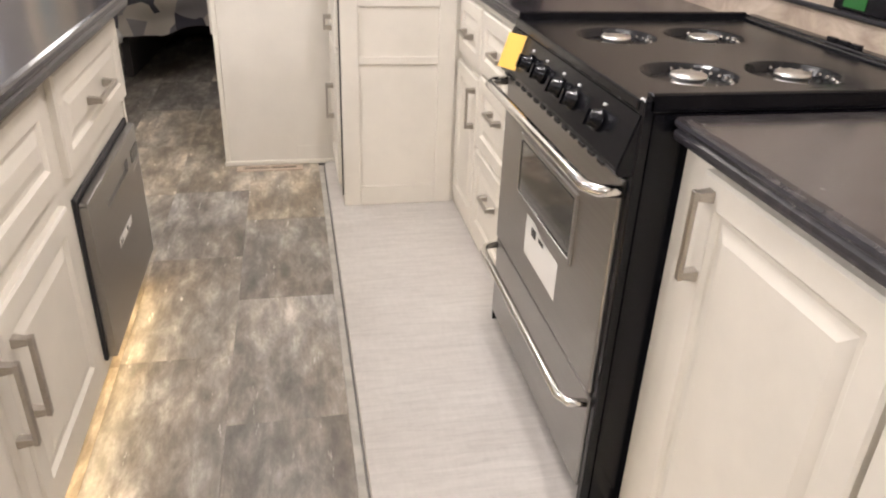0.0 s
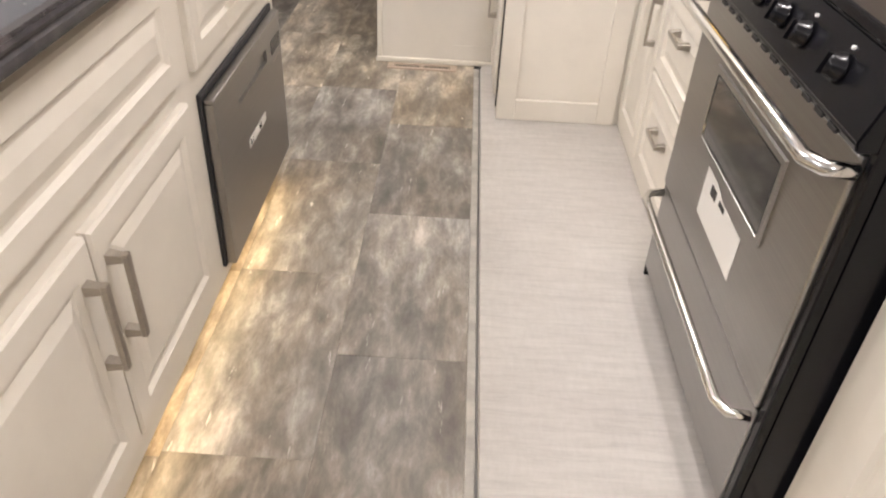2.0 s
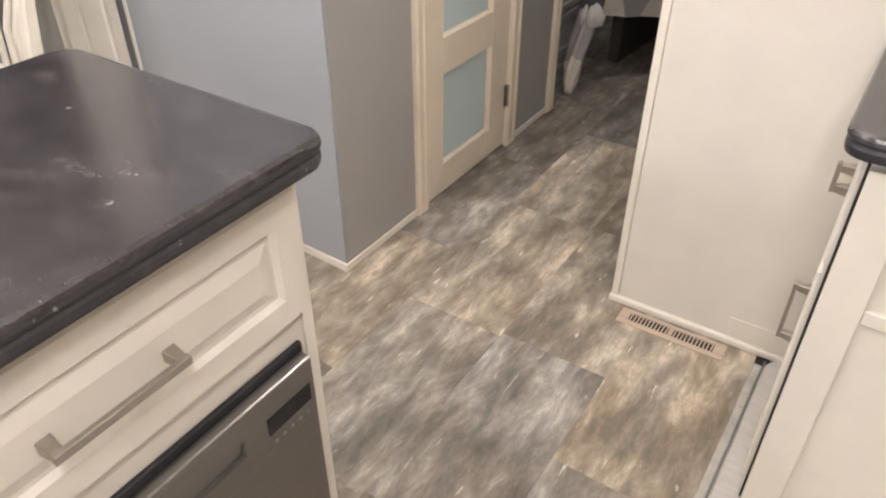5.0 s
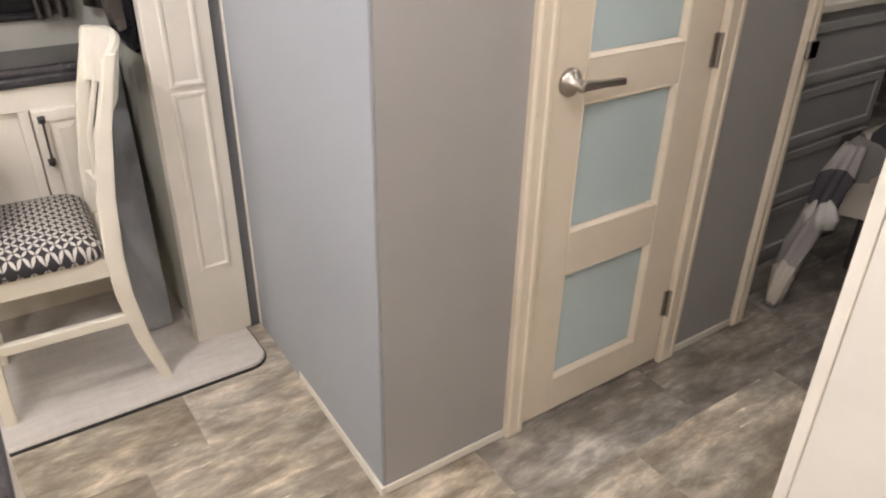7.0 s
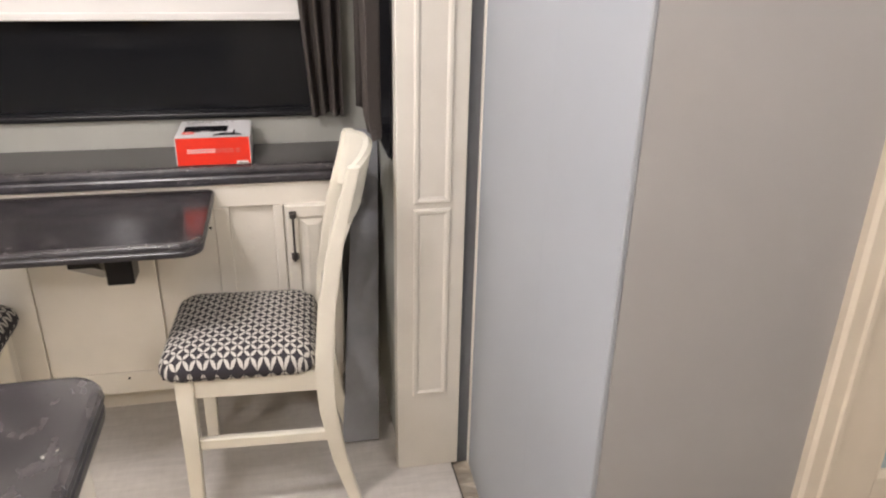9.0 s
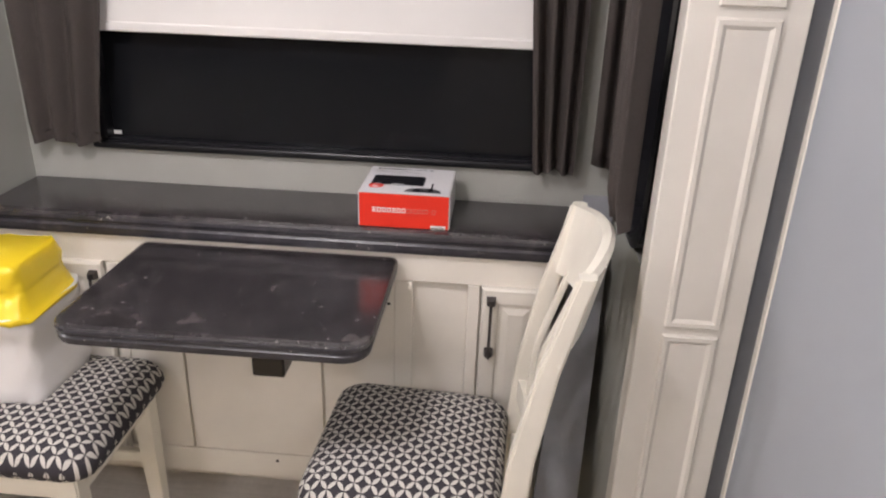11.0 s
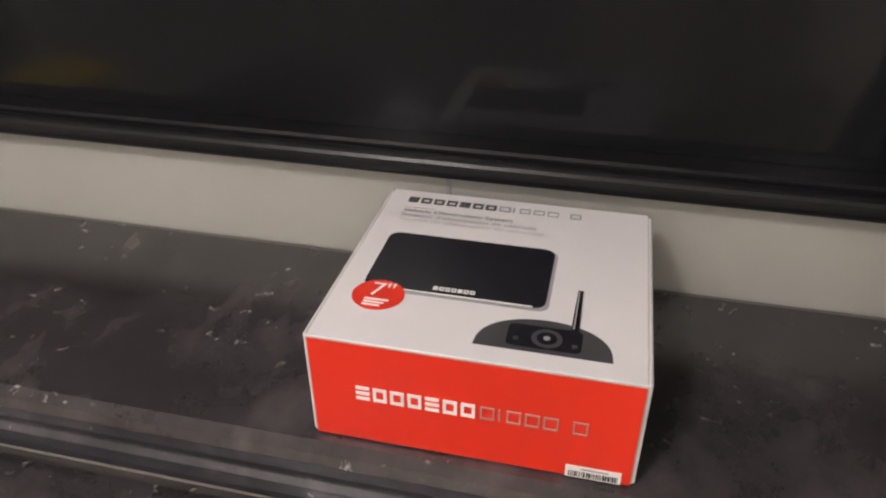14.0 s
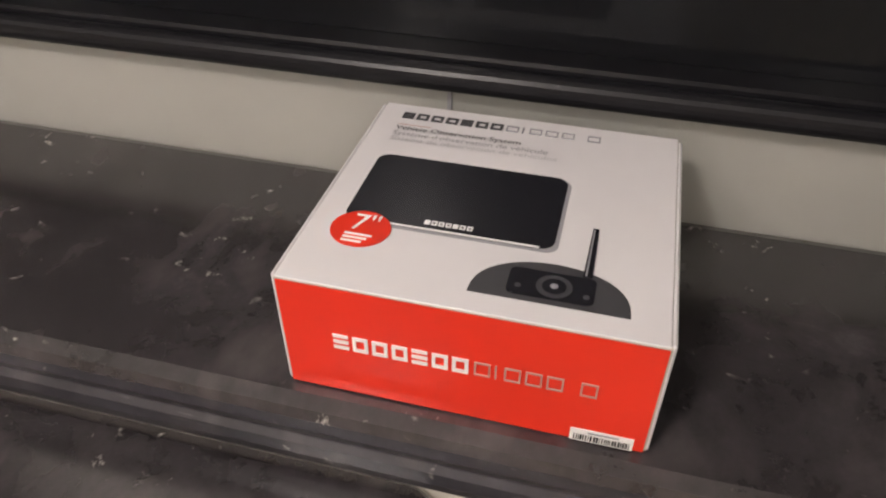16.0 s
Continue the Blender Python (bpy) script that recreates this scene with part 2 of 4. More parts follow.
_e = M_STRIP.node_tree.nodes["Principled BSDF"]
_e.inputs["Emission Color"].default_value, _e.inputs["Emission Strength"].default_value = (1, 0.7, 0.36, 1), 6.0
M_OVENGLASS = mat("oven_glass", (0.03, 0.03, 0.03), 0.06, 0.0, 0.4)
M_VENT = mat("tan_register_plastic", (0.50, 0.40, 0.31), 0.45)
M_BAG = mat("white_plastic_bag", (0.74, 0.72, 0.70), 0.35)
M_BAGY = mat("yellow_bag_print", (0.85, 0.62, 0.02), 0.35)
M_WOODDARK = painted("dark_bed_base", (0.05, 0.042, 0.038), 0.6, 0.1)

# seat fabric: pale leaves of overlapping circles on charcoal
M_SEAT = mat("leaf_print_fabric", (0.1, 0.1, 0.1), 0.85)


def leaf_print(m, size):
    tc = node(m, "ShaderNodeTexCoord")
    mp = node(m, "ShaderNodeMapping")
    mp.inputs["Scale"].default_value = (1 / size, 1 / size, 0)
    mp.inputs["Rotation"].default_value = (0, 0, radians(45))
    link(m, tc, "Object", mp, "Vector")
    fr = node(m, "ShaderNodeVectorMath")
    fr.operation = "FRACTION"
    link(m, mp, 0, fr, 0)
    total = None
    for cx, cy in ((0, 0), (1, 0), (0, 1), (1, 1)):
        d = node(m, "ShaderNodeVectorMath")
        d.operation = "DISTANCE"
        link(m, fr, 0, d, 0)
        d.inputs[1].default_value = (cx, cy, 0)
        lt = node(m, "ShaderNodeMath")
        lt.operation = "LESS_THAN"
        lt.inputs[1].default_value = 0.672
        link(m, d, "Value", lt, 0)
        if total:
            ad = node(m, "ShaderNodeMath")
            ad.operation = "ADD"
            link(m, total, 0, ad, 0)
            link(m, lt, 0, ad, 1)
            total = ad
        else:
            total = lt
    gt = node(m, "ShaderNodeMath")
    gt.operation = "GREATER_THAN"
    gt.inputs[1].default_value = 1.5
    link(m, total, 0, gt, 0)
    weave = noise_tex(m, 500, 2)
    wv = ramp(m, weave, ((0.3, (0.8, 0.8, 0.8)), (0.7, (1.1, 1.1, 1.1))))
    two = mix(m, (0.030, 0.026, 0.032), (0.55, 0.52, 0.47), 0.5, "MIX", gt.outputs[0])
    to_colour(m, mix(m, two.outputs[2], wv.outputs[0], 1.0, "MULTIPLY").outputs[2])
    bump(m, weave, "Fac", 0.4, 0.001)


leaf_print(M_SEAT, 0.0215)

# bed cover: grey and charcoal triangles
M_QUILT = mat("geometric_quilt", (0.2, 0.2, 0.2), 0.9)
_tc = node(M_QUILT, "ShaderNodeTexCoord")
_v = node(M_QUILT, "ShaderNodeTexVoronoi", Scale=8.0)
link(M_QUILT, _tc, "Object", _v, "Vector")
_bw = node(M_QUILT, "ShaderNodeRGBToBW")
link(M_QUILT, _v, "Color", _bw, 0)
_q = ramp(M_QUILT, _bw, ((0.0, (0.08, 0.075, 0.09)), (0.36, (0.22, 0.205, 0.22)), (0.52, (0.40, 0.37, 0.36)), (0.68, (0.72, 0.66, 0.58))), "Val")
_q.color_ramp.interpolation = "CONSTANT"
to_colour(M_QUILT, _q.outputs[0])


# ---- builders ----
def thing(name, at, label, category, group="", kind=""):
    ob = new(name)
    ob.location = at
    ob.empty_display_size = 0.05
    return tagged(ob, label, category, group, kind)


def base_of(ob):
    v = Vector((0, 0, 0))
    while ob:
        v = v + ob.location
        ob = ob.parent
    return v


def finish(name, bm, material, smooth=False):
    bmesh.ops.recalc_face_normals(bm, faces=bm.faces)
    me = bpy.data.meshes.new(name)
    bm.to_mesh(me)
    bm.free()
    me.materials.append(material)
    if smooth:
        for p in me.polygons:
            p.use_smooth = True
    return me


def part(name, bm, material, parent, label="", smooth=False):
    """One mesh under a thing or a part; the bmesh is in world metres."""
    bmesh.ops.translate(bm, verts=bm.verts, vec=-base_of(parent))
    ob = new(name, finish(name, bm, material, smooth))
    ob.parent = parent
    return tagged(ob, label)


def solid(name, bm, material, label, category, kind="", group="", smooth=False):
    """A top-level thing of one mesh; its origin at its base."""
    vs = [v.co for v in bm.verts]
    at = Vector(((min(v.x for v in vs) + max(v.x for v in vs)) / 2, (min(v.y for v in vs) + max(v.y for v in vs)) / 2, min(v.z for v in vs)))
    bmesh.ops.translate(bm, verts=bm.verts, vec=-at)
    ob = new(name, finish(name, bm, material, smooth))
    ob.location = at
    return tagged(ob, label, category, group, kind)


def box(x0, x1, y0, y1, z0, z1, bev=0.0, seg=2, bm=None):
    own = bmesh.new()
    bmesh.ops.create_cube(own, size=1.0)
    for v in own.verts:
        v.co = Vector((x0 + (v.co.x + 0.5) * (x1 - x0), y0 + (v.co.y + 0.5) * (y1 - y0), z0 + (v.co.z + 0.5) * (z1 - z0)))
    if bev:
        bmesh.ops.bevel(own, geom=own.edges[:], offset=bev, segments=seg, profile=0.5, affect="EDGES")
    return join(bm, own)


def join(bm, other):
    """Adds other's geometry to bm (or returns it alone)."""
    if bm is None:
        return other
    index = {}
    for v in other.verts:
        index[v] = bm.verts.new(v.co)
    for f in other.faces:
        try:
            bm.faces.new([index[v] for v in f.verts])
        except ValueError:
            pass
    other.free()
    return bm


def rings(loops, cap0=True, cap1=True, closed=True, bm=None):
    """Skins a row of equal loops of points."""
    bm = bm or bmesh.new()
    rows = [[bm.verts.new(p) for p in loop] for loop in loops]
    n = len(rows[0])
    for a, b in zip(rows, rows[1:]):
        for i in range(n if closed else n - 1):
            j = (i + 1) % n
            bm.faces.new((a[i], a[j], b[j], b[i]))
    if cap0:
        bm.faces.new(rows[0][::-1])
    if cap1:
        bm.faces.new(rows[-1])
    return bm


def front(at, u, n, w, h, steps, bm=None):
    """A panel whose lower left corner is at, u to its right, n outwards; steps: (inset, height) of its moulding."""
    at, u, n, z = Vector(at), Vector(u), Vector(n), Vector((0, 0, 1))
    loops = []
    for inset, lift in steps:
        loops.append([at + u * a + z * b + n * lift for a, b in ((inset, inset), (w - inset, inset), (w - inset, h - inset), (inset, h - inset))])
    return rings(loops, bm=bm)


RAISED = ((0, 0), (0, 0.014), (0.005, 0.019), (0.048, 0.019), (0.054, 0.013), (0.056, 0.011), (0.064, 0.011), (0.086, 0.018), (0.092, 0.018))
SHAKER = ((0, 0), (0, 0.017), (0.002, 0.019), (0.055, 0.019), (0.058, 0.010))


def tube(points, r, sides=10, bm=None):
    """A round bar along points."""
    pts = [Vector(p) for p in points]
    loops, side = [], None
    for i, p in enumerate(pts):
        d = (pts[min(i + 1, len(pts) - 1)] - pts[max(i - 1, 0)]).normalized()
        if side is None:
            side = d.orthogonal().normalized()
        side = (side - d * side.dot(d)).normalized()
        other = d.cross(side)
        loops.append([p + (side * math.cos(k * math.tau / sides) + other * math.sin(k * math.tau / sides)) * r for k in range(sides)])
    return rings(loops, bm=bm)


def pull(a, b, n, out=0.028, w=0.013, t=0.008):
    """A flat square bar pull from a to b with flared feet, standing off along n."""
    a, b, n = Vector(a), Vector(b), Vector(n).normalized()
    d = (b - a).normalized()
    s = d.cross(n).normalized()
    bm = bmesh.new()

    def block(p, q, wa, ta, wb, tb, axis, side):
        l0 = [p + side * sx * wa / 2 + axis * sy * ta / 2 for sx, sy in ((-1, -1), (1, -1), (1, 1), (-1, 1))]
        l1 = [q + side * sx * wb / 2 + axis * sy * tb / 2 for sx, sy in ((-1, -1), (1, -1), (1, 1), (-1, 1))]
        rings([l0, l1], bm=bm)

    block(a + n * out, b + n * out, w, t, w, t, n, s)
    for p, sg in ((a, 1), (b, -1)):
        q = p + d * sg * 0.009
        block(q, q + n * (out - t * 0.4), 0.020, 0.020, 0.014, 0.014, d, s)
    bmesh.ops.bevel(bm, geom=bm.edges[:], offset=0.0012, segments=1, affect="EDGES")
    return bm


def outline(x0, x1, y0, y1, radii, seg=6):
    """Rounded rectangle; radii for (x0y0, x1y0, x1y1, x0y1)."""
    pts = []
    for (cx, cy, a0), r in zip(((x0, y0, 180), (x1, y0, 270), (x1, y1, 0), (x0, y1, 90)), radii):
        ox, oy = (cx + r if cx == x0 else cx - r), (cy + r if cy == y0 else cy - r)
        for k in range(seg + 1):
            a = radians(a0 + 90 * k / seg)
            pts.append((ox + r * math.cos(a), oy + r * math.sin(a)))
    return pts


def slab(x0, x1, y0, y1, z1, thick, radii, edge):
    """A worktop with a stepped, rounded edge. edge: (inset, share of the thickness from the top)."""
    loops = []
    for inset, share in edge:
        rr = [max(0.0015, r - inset) for r in radii]
        loops.append([(x, y, z1 - thick * share) for x, y in outline(x0 + inset, x1 - inset, y0 + inset, y1 - inset, rr)])
    return rings(loops)


OGEE = ((0.012, 1.0), (0.004, 0.96), (0.002, 0.80), (0.002, 0.62), (0.005, 0.54), (0.006, 0.48), (0.002, 0.42), (0.0, 0.30), (0.001, 0.16), (0.005, 0.05), (0.012, 0.0))


def worktop(name, x0, x1, y0, y1, z1, thick, radii, label):
    """A worktop of two parts: its sheet and its moulded edge band."""
    w = thing(name, ((x0 + x1) / 2, (y0 + y1) / 2, z1 - thick), label, "worktop")
    part("surface", slab(x0, x1, y0, y1, z1, thick, radii, ((0.008, 0.30), (0.0015, 0.17), (0.001, 0.16), (0.004, 0.06), (0.012, 0.0))), M_TOP, w)
    part("edge_band", slab(x0, x1, y0, y1, z1, thick, radii, OGEE[:8] + ((0.0015, 0.175),)), M_EDGE, w, "scuffed moulded edge")
    return w


def lathe(at, axis, profile, sides=24, bm=None):
    """profile: (distance along axis, radius)."""
    at, axis = Vector(at), Vector(axis).normalized()
    s = axis.orthogonal().normalized()
    o = axis.cross(s)
    loops = [[at + axis * d + (s * math.cos(k * math.tau / sides) + o * math.sin(k * math.tau / sides)) * r for k in range(sides)] for d, r in profile]
    return rings(loops, bm=bm)


X, Y, Z = Vector((1, 0, 0)), Vector((0, 1, 0)), Vector((0, 0, 1))


def structure(name, bm, material, label, category, smooth=False):
    return solid(name, bm, material, label, category, "structure", smooth=smooth)

# ---- setting ----
PW, PL = 0.302, 0.606
ROW0 = -0.2035
AISLE_R = 0.100
# subfloor under planks and slide floors
floor = structure("floor", box(-2.6, 1.5, -1.6, 9.2, -0.08, -0.006), M_GAP, "weathered grey vinyl plank floor with whitish streaks", "floor")

slide_floor = structure("floor_kitchen_slide", slab(0.1265, 1.5, -1.6, 4.54, 0.012, 0.016, (0.002, 0.002, 0.002, 0.05), ((0.0, 1.0), (0.0, 0.4), (0.003, 0.0))), M_SLIDE, "pale linen-look vinyl floor of the kitchen slide", "floor")
structure("trim_slide_strip", box(0.100, 0.121, -1.6, 4.50, -0.006, 0.004, 0.002, 1), painted("pale_plank_strip", (0.42, 0.40, 0.36), 0.45, 0.25, 14.0), "narrow pale transition strip along the slide floor", "trim")
structure("trim_slide_seal", box(0.1215, 0.1262, -1.6, 4.52, -0.006, 0.006), painted("seal_rubber", (0.16, 0.155, 0.15), 0.7, 0.1, 12.0), "dark rubber seal along the slide floor edge", "trim")
structure("floor_dinette_slide", slab(-2.6, -1.660, 2.62, 4.195, 0.014, 0.018, (0.002, 0.002, 0.06, 0.002), ((0.0, 1.0), (0.0, 0.4), (0.004, 0.0))), M_SLIDE2, "pale grey linen-look vinyl floor of the dinette slide", "floor")
structure("trim_dinette_edge", slab(-2.6, -1.652, 2.61, 4.198, 0.006, 0.012, (0.002, 0.002, 0.065, 0.002), ((0.0, 1.0), (0.0, 0.0))), M_GAP, "dark edge under the dinette slide floor", "trim")

CEIL = 2.16
structure("ceiling", box(-2.7, 1.6, -1.7, 9.3, CEIL, CEIL + 0.06), M_CEIL, "plain white ceiling", "ceiling")
structure("wall_back", box(-2.7, 1.6, -1.7, -1.6, 0, CEIL), M_WHITEWALL, "plain pale wall", "wall")
structure("wall_kitchen", box(1.24, 1.34, -1.6, 4.9, 0, CEIL), M_SPLASH, "beige marbled backsplash wall behind the stove", "wall")
structure("wall_hall_right", box(0.98, 1.08, 4.9, 9.2, 0, CEIL), M_WALL2, "plain grey wall", "wall")
structure("wall_bedroom_end", box(-2.7, 1.6, 9.2, 9.3, 0, CEIL), M_WALL2, "plain grey bedroom wall", "wall")
structure("wall_living_left", box(-1.96, -1.86, -1.6, 2.60, 0, CEIL), M_WALL, "plain grey wall", "wall")
# bathroom block: wall facing the dinette, and the hall wall with its door opening
structure("wall_bath_front", rings([[(-2.7, 4.287, z), (-2.7, 4.270, z), (-1.040, 4.222, z), (-1.0385, 4.2245, z), (-1.0395, 4.230, z)] for z in (0, CEIL)]), M_WALL, "light blue-grey vinyl wall panel", "wall")
hw = box(-1.097, -1.0372, 4.2305, 4.628, 0, CEIL)
hw = box(-1.097, -1.037, 5.178, 5.535, 0, CEIL, bm=hw)
hw = box(-1.097, -1.037, 4.628, 5.178, 2.02, CEIL, bm=hw)
structure("wall_hall_left", hw, M_WALL2, "taupe-grey hall wall beside the bathroom door", "wall")
structure("wall_bedroom_left", box(-2.7, -2.6, 5.6, 9.2, 0, CEIL), M_WALL2, "plain grey bedroom wall", "wall")
structure("wall_bedroom_front", box(-2.7, -1.0975, 5.475, 5.535, 0, CEIL), M_WALL2, "plain grey bedroom wall", "wall")
structure("wall_bath_inside", box(-1.62, -1.56, 4.32, 5.47, 0, CEIL), M_WALL2, "plain grey bathroom wall", "wall")
# wall seam battens on the bath wall
structure("trim_seam", box(-1.3620, -1.3605, 4.2311, 4.2340, 0.03, CEIL), M_WALL, "fine seam in the grey wall panel", "trim")
bb = rings([[(-1.852, 4.258, z), (-1.852, 4.250, z), (-1.030, 4.214, z), (-1.030, 4.222, z)] for z in (0.0, 0.026)])
bb = box(-1.0368, -1.030, 4.2225, 4.585, 0.0, 0.026, 0.002, 1, bm=bb)
bb = box(-1.0368, -1.030, 5.232, 5.522, 0.0, 0.026, 0.002, 1, bm=bb)
structure("baseboard", bb, M_TRIM, "narrow cream baseboard along the grey walls", "baseboard")

# dinette slide walls
DW_X = -2.345
for nm, (a, b, c, d) in dict(wall_dinette_a=(2.60, 2.872, 0.012, CEIL), wall_dinette_b=(3.90, 4.235, 0.012, CEIL), wall_dinette_c=(2.872, 3.90, 0.012, 0.920), wall_dinette_d=(2.872, 3.90, 1.72, CEIL)).items():
    structure(nm, box(DW_X - 0.08, DW_X, a, b, c, d), M_WHITEWALL, "pale grey wallboard around the dinette window", "wall")
structure("wall_dinette_near", box(DW_X + 0.001, -1.86, 2.60, 2.70, 0.012, CEIL), M_WHITEWALL, "pale side wall of the dinette slide", "wall")
for nm, (a, b, c, d) in dict(wall_dinette_far_a=(DW_X + 0.001, -1.90, 0.012, 0.86), wall_dinette_far_b=(-1.95, -1.90, 0.8605, CEIL), wall_dinette_far_c=(DW_X + 0.001, -2.33, 0.8605, CEIL), wall_dinette_far_d=(-2.3295, -1.9505, 1.72, CEIL)).items():
    structure(nm, box(a, b, 4.055, 4.13, c, d), M_WHITEWALL, "pale grey side wall of the dinette slide", "wall")
structure("trim_wall_seam", box(DW_X, DW_X + 0.0015, 3.5475, 3.5505, 0.836, 0.910), M_INKGREY, "thin dark wallboard seam below the window", "trim")

# night windows
w1 = thing("window_1", (DW_X, 3.386, 0.90), "wide black-framed dinette window, dark at night", "window", kind="structure")
fr = box(DW_X - 0.05, DW_X - 0.0005, 2.873, 3.899, 0.920, 0.931, 0.002, 1)
part("window_sill", box(DW_X + 0.0005, DW_X + 0.017, 2.86, 3.905, 0.911, 0.929, 0.0075, 4), M_WINFRAME, w1, "glossy black lower rail")
part("window_frame", fr, M_WINFRAME, w1)
part("window_frame", box(DW_X - 0.05, DW_X + 0.008, 2.873, 3.899, 1.69, 1.719, 0.004), M_WINFRAME, w1)
for a in (2.873, 3.877):
    part("window_frame", box(DW_X - 0.05, DW_X + 0.008, a, a + 0.022, 0.9315, 1.6895, 0.004), M_WINFRAME, w1)
part("pane", box(DW_X - 0.030, DW_X - 0.024, 2.8955, 3.8765, 0.9315, 1.6895), M_PANE, w1)
part("sticker", box(DW_X - 0.023, DW_X - 0.0225, 2.894, 2.914, 0.936, 0.945), M_PAPER, w1, "small white corner sticker")
w2 = thing("window_2", (-2.11, 4.10, 0.87), "dark side window of the dinette with rounded corners", "window", kind="structure")
part("pane", box(-2.318, -1.962, 4.122, 4.128, 0.876, 1.705), M_PANE, w2)
lo = [[(x, y0, z) for x, z in outline(-2.332 + i, -1.9515 - i, 0.862 + i, 1.719 - i, [0.11 - i * 0.5] * 4)] for i, y0 in ((0.0, 4.085), (0.0, 4.048), (0.016, 4.044), (0.022, 4.06), (0.026, 4.121))]
part("window_frame", rings(lo, False, False), M_WINFRAME, w2)

# roller shade over the upper part of the window
sh = thing("roller_shade", (DW_X + 0.02, 3.386, 1.15), "white fabric roller shade half lowered over the window", "shade")
part("fabric", box(DW_X + 0.012, DW_X + 0.0145, 2.895, 3.868, 1.187, 1.80), M_SHADE, sh)
part("hem_bar", box(DW_X + 0.009, DW_X + 0.018, 2.895, 3.868, 1.174, 1.195, 0.004), M_SHADE, sh, "white hem bar")
part("roller", tube([(DW_X + 0.03, 2.89, 1.80), (DW_X + 0.03, 3.88, 1.80)], 0.02), M_SHADE, sh)


def curtain(a, b, out, z0, z1, folds, deep, label, seed, tuck=0.0, keep=0.5):
    """A pleated curtain panel from a to b (plan), its folds swelling along out; it narrows downwards by tuck towards keep (0: a, 1: b)."""
    rnd = random.Random(seed)
    a, b, out = Vector((*a, 0)), Vector((*b, 0)), Vector((*out, 0))
    n, rows = folds * 14, 20
    phase = [rnd.uniform(-0.5, 0.5) for _ in range(folds + 2)]
    loops = []
    for j in range(rows + 1):
        s = j / rows
        z = z0 + (z1 - z0) * s
        lp = []
        for i in range(n + 1):
            u = i / n
            k = u * folds
            f = int(min(k, folds - 1))
            ph = phase[f] * (1 - (k - f)) + phase[f + 1] * (k - f)
            wave = math.sin(k * math.tau + ph + 0.5 * math.sin(2.2 * s + f))
            pinch = 1.0 - tuck * (1 - s)
            hem = 0.75 if j == 0 else 1.0
            p = a + (b - a) * (keep + (u - keep) * pinch) + out * (deep * (0.5 + 0.5 * wave) ** 0.7 * (0.75 + 0.25 * s) * hem)
            lp.append((p.x, p.y, z + 0.006 * math.sin(k * 3.1 + seed) * (1 - s)))
        loops.append(lp)
    bm = rings(loops, False, False, False)
    bmesh.ops.solidify(bm, geom=bm.faces[:], thickness=0.0025)
    c = thing("curtain", ((a.x + b.x) / 2, (a.y + b.y) / 2, z0), label, "curtain", "dinette curtains")
    part("drape", bm, M_CURTAIN, c, smooth=True)
    hem = rings([[(p[0] + out.x * 0.002, p[1] + out.y * 0.002, p[2] + dz) for p in loops[0]] for dz in (0.020, 0.0245)], False, False, False)
    bmesh.ops.solidify(hem, geom=hem.faces[:], thickness=0.003)
    part("hem", hem, M_CURTAIN, c, smooth=True)
    return c


curtain((DW_X + 0.022, 3.790), (DW_X + 0.022, 3.956), (1, 0), 0.918, 1.95, 3, 0.046, "dark taupe pleated curtain beside the dinette window", 3, 0.47, 1.0)
curtain((DW_X + 0.022, 2.735), (DW_X + 0.022, 3.060), (1, 0), 0.925, 1.95, 3, 0.042, "dark taupe pleated curtain at the window's near end", 5, 0.50, 0.0)
curtain((DW_X + 0.024, 3.990), (DW_X + 0.024, 4.044), (1, 0), 0.935, 1.95, 1, 0.035, "narrow dark taupe curtain at the side window", 8, 0.1)
curtain((-2.010, 4.010), (-1.857, 4.010), (0, -1), 0.964, 1.95, 2, 0.046, "dark taupe curtain hanging beside the white pilaster", 11, 0.40, 1.0)

# white pilaster at the end of the dinette slide
ps = thing("pilaster", (-1.87, 4.117, 0.014), "cream pilaster with raised panels at the dinette slide", "pilaster", kind="structure")
pb = box(-1.90, -1.850, 4.040, 4.210, 0.014, CEIL - 0.002, 0.002, 1)
part("body", pb, M_CAB, ps)
PILA = ((0, 0.0), (0.003, 0.005), (0.010, 0.005), (0.016, 0.001), (0.022, 0.001))
for z0, z1 in ((0.256, 0.790), (0.804, 1.298), (1.312, 1.82)):
    part("raised_panel", front((-1.8495, 4.081, z0), Y, X, 0.092, z1 - z0, PILA), M_CAB, ps)
structure("trim_pilaster_gap", box(-1.90, -1.868, 4.2105, 4.2425, 0.0, CEIL), M_GREY, "grey seal strip beside the pilaster", "trim")
structure("trim_pilaster_bead", box(-1.90, -1.853, 4.2430, 4.2488, 0.0, CEIL, 0.002, 1), M_TRIM, "cream edge bead against the grey wall", "trim")

# leaning grey board at the end of the dinette cabinets
bd = bmesh.new()
A, B = ((-1.985, 3.897, 0.014), (-1.985, 4.003, 0.014)), ((-2.300, 3.985, 0.868), (-2.300, 4.052, 0.868))
nrm = Vector((0.93, -0.05, 0.37)) * 0.018
rings([[A[0], A[1], B[1], B[0]], [Vector(p) - nrm for p in (A[0], A[1], B[1], B[0])]], bm=bd)
bmesh.ops.translate(bd, verts=bd.verts, vec=(0, 0, 0.007))
solid("cover_board", bd, M_BOARD, "grey padded board leaning beside the dinette cabinets", "board")

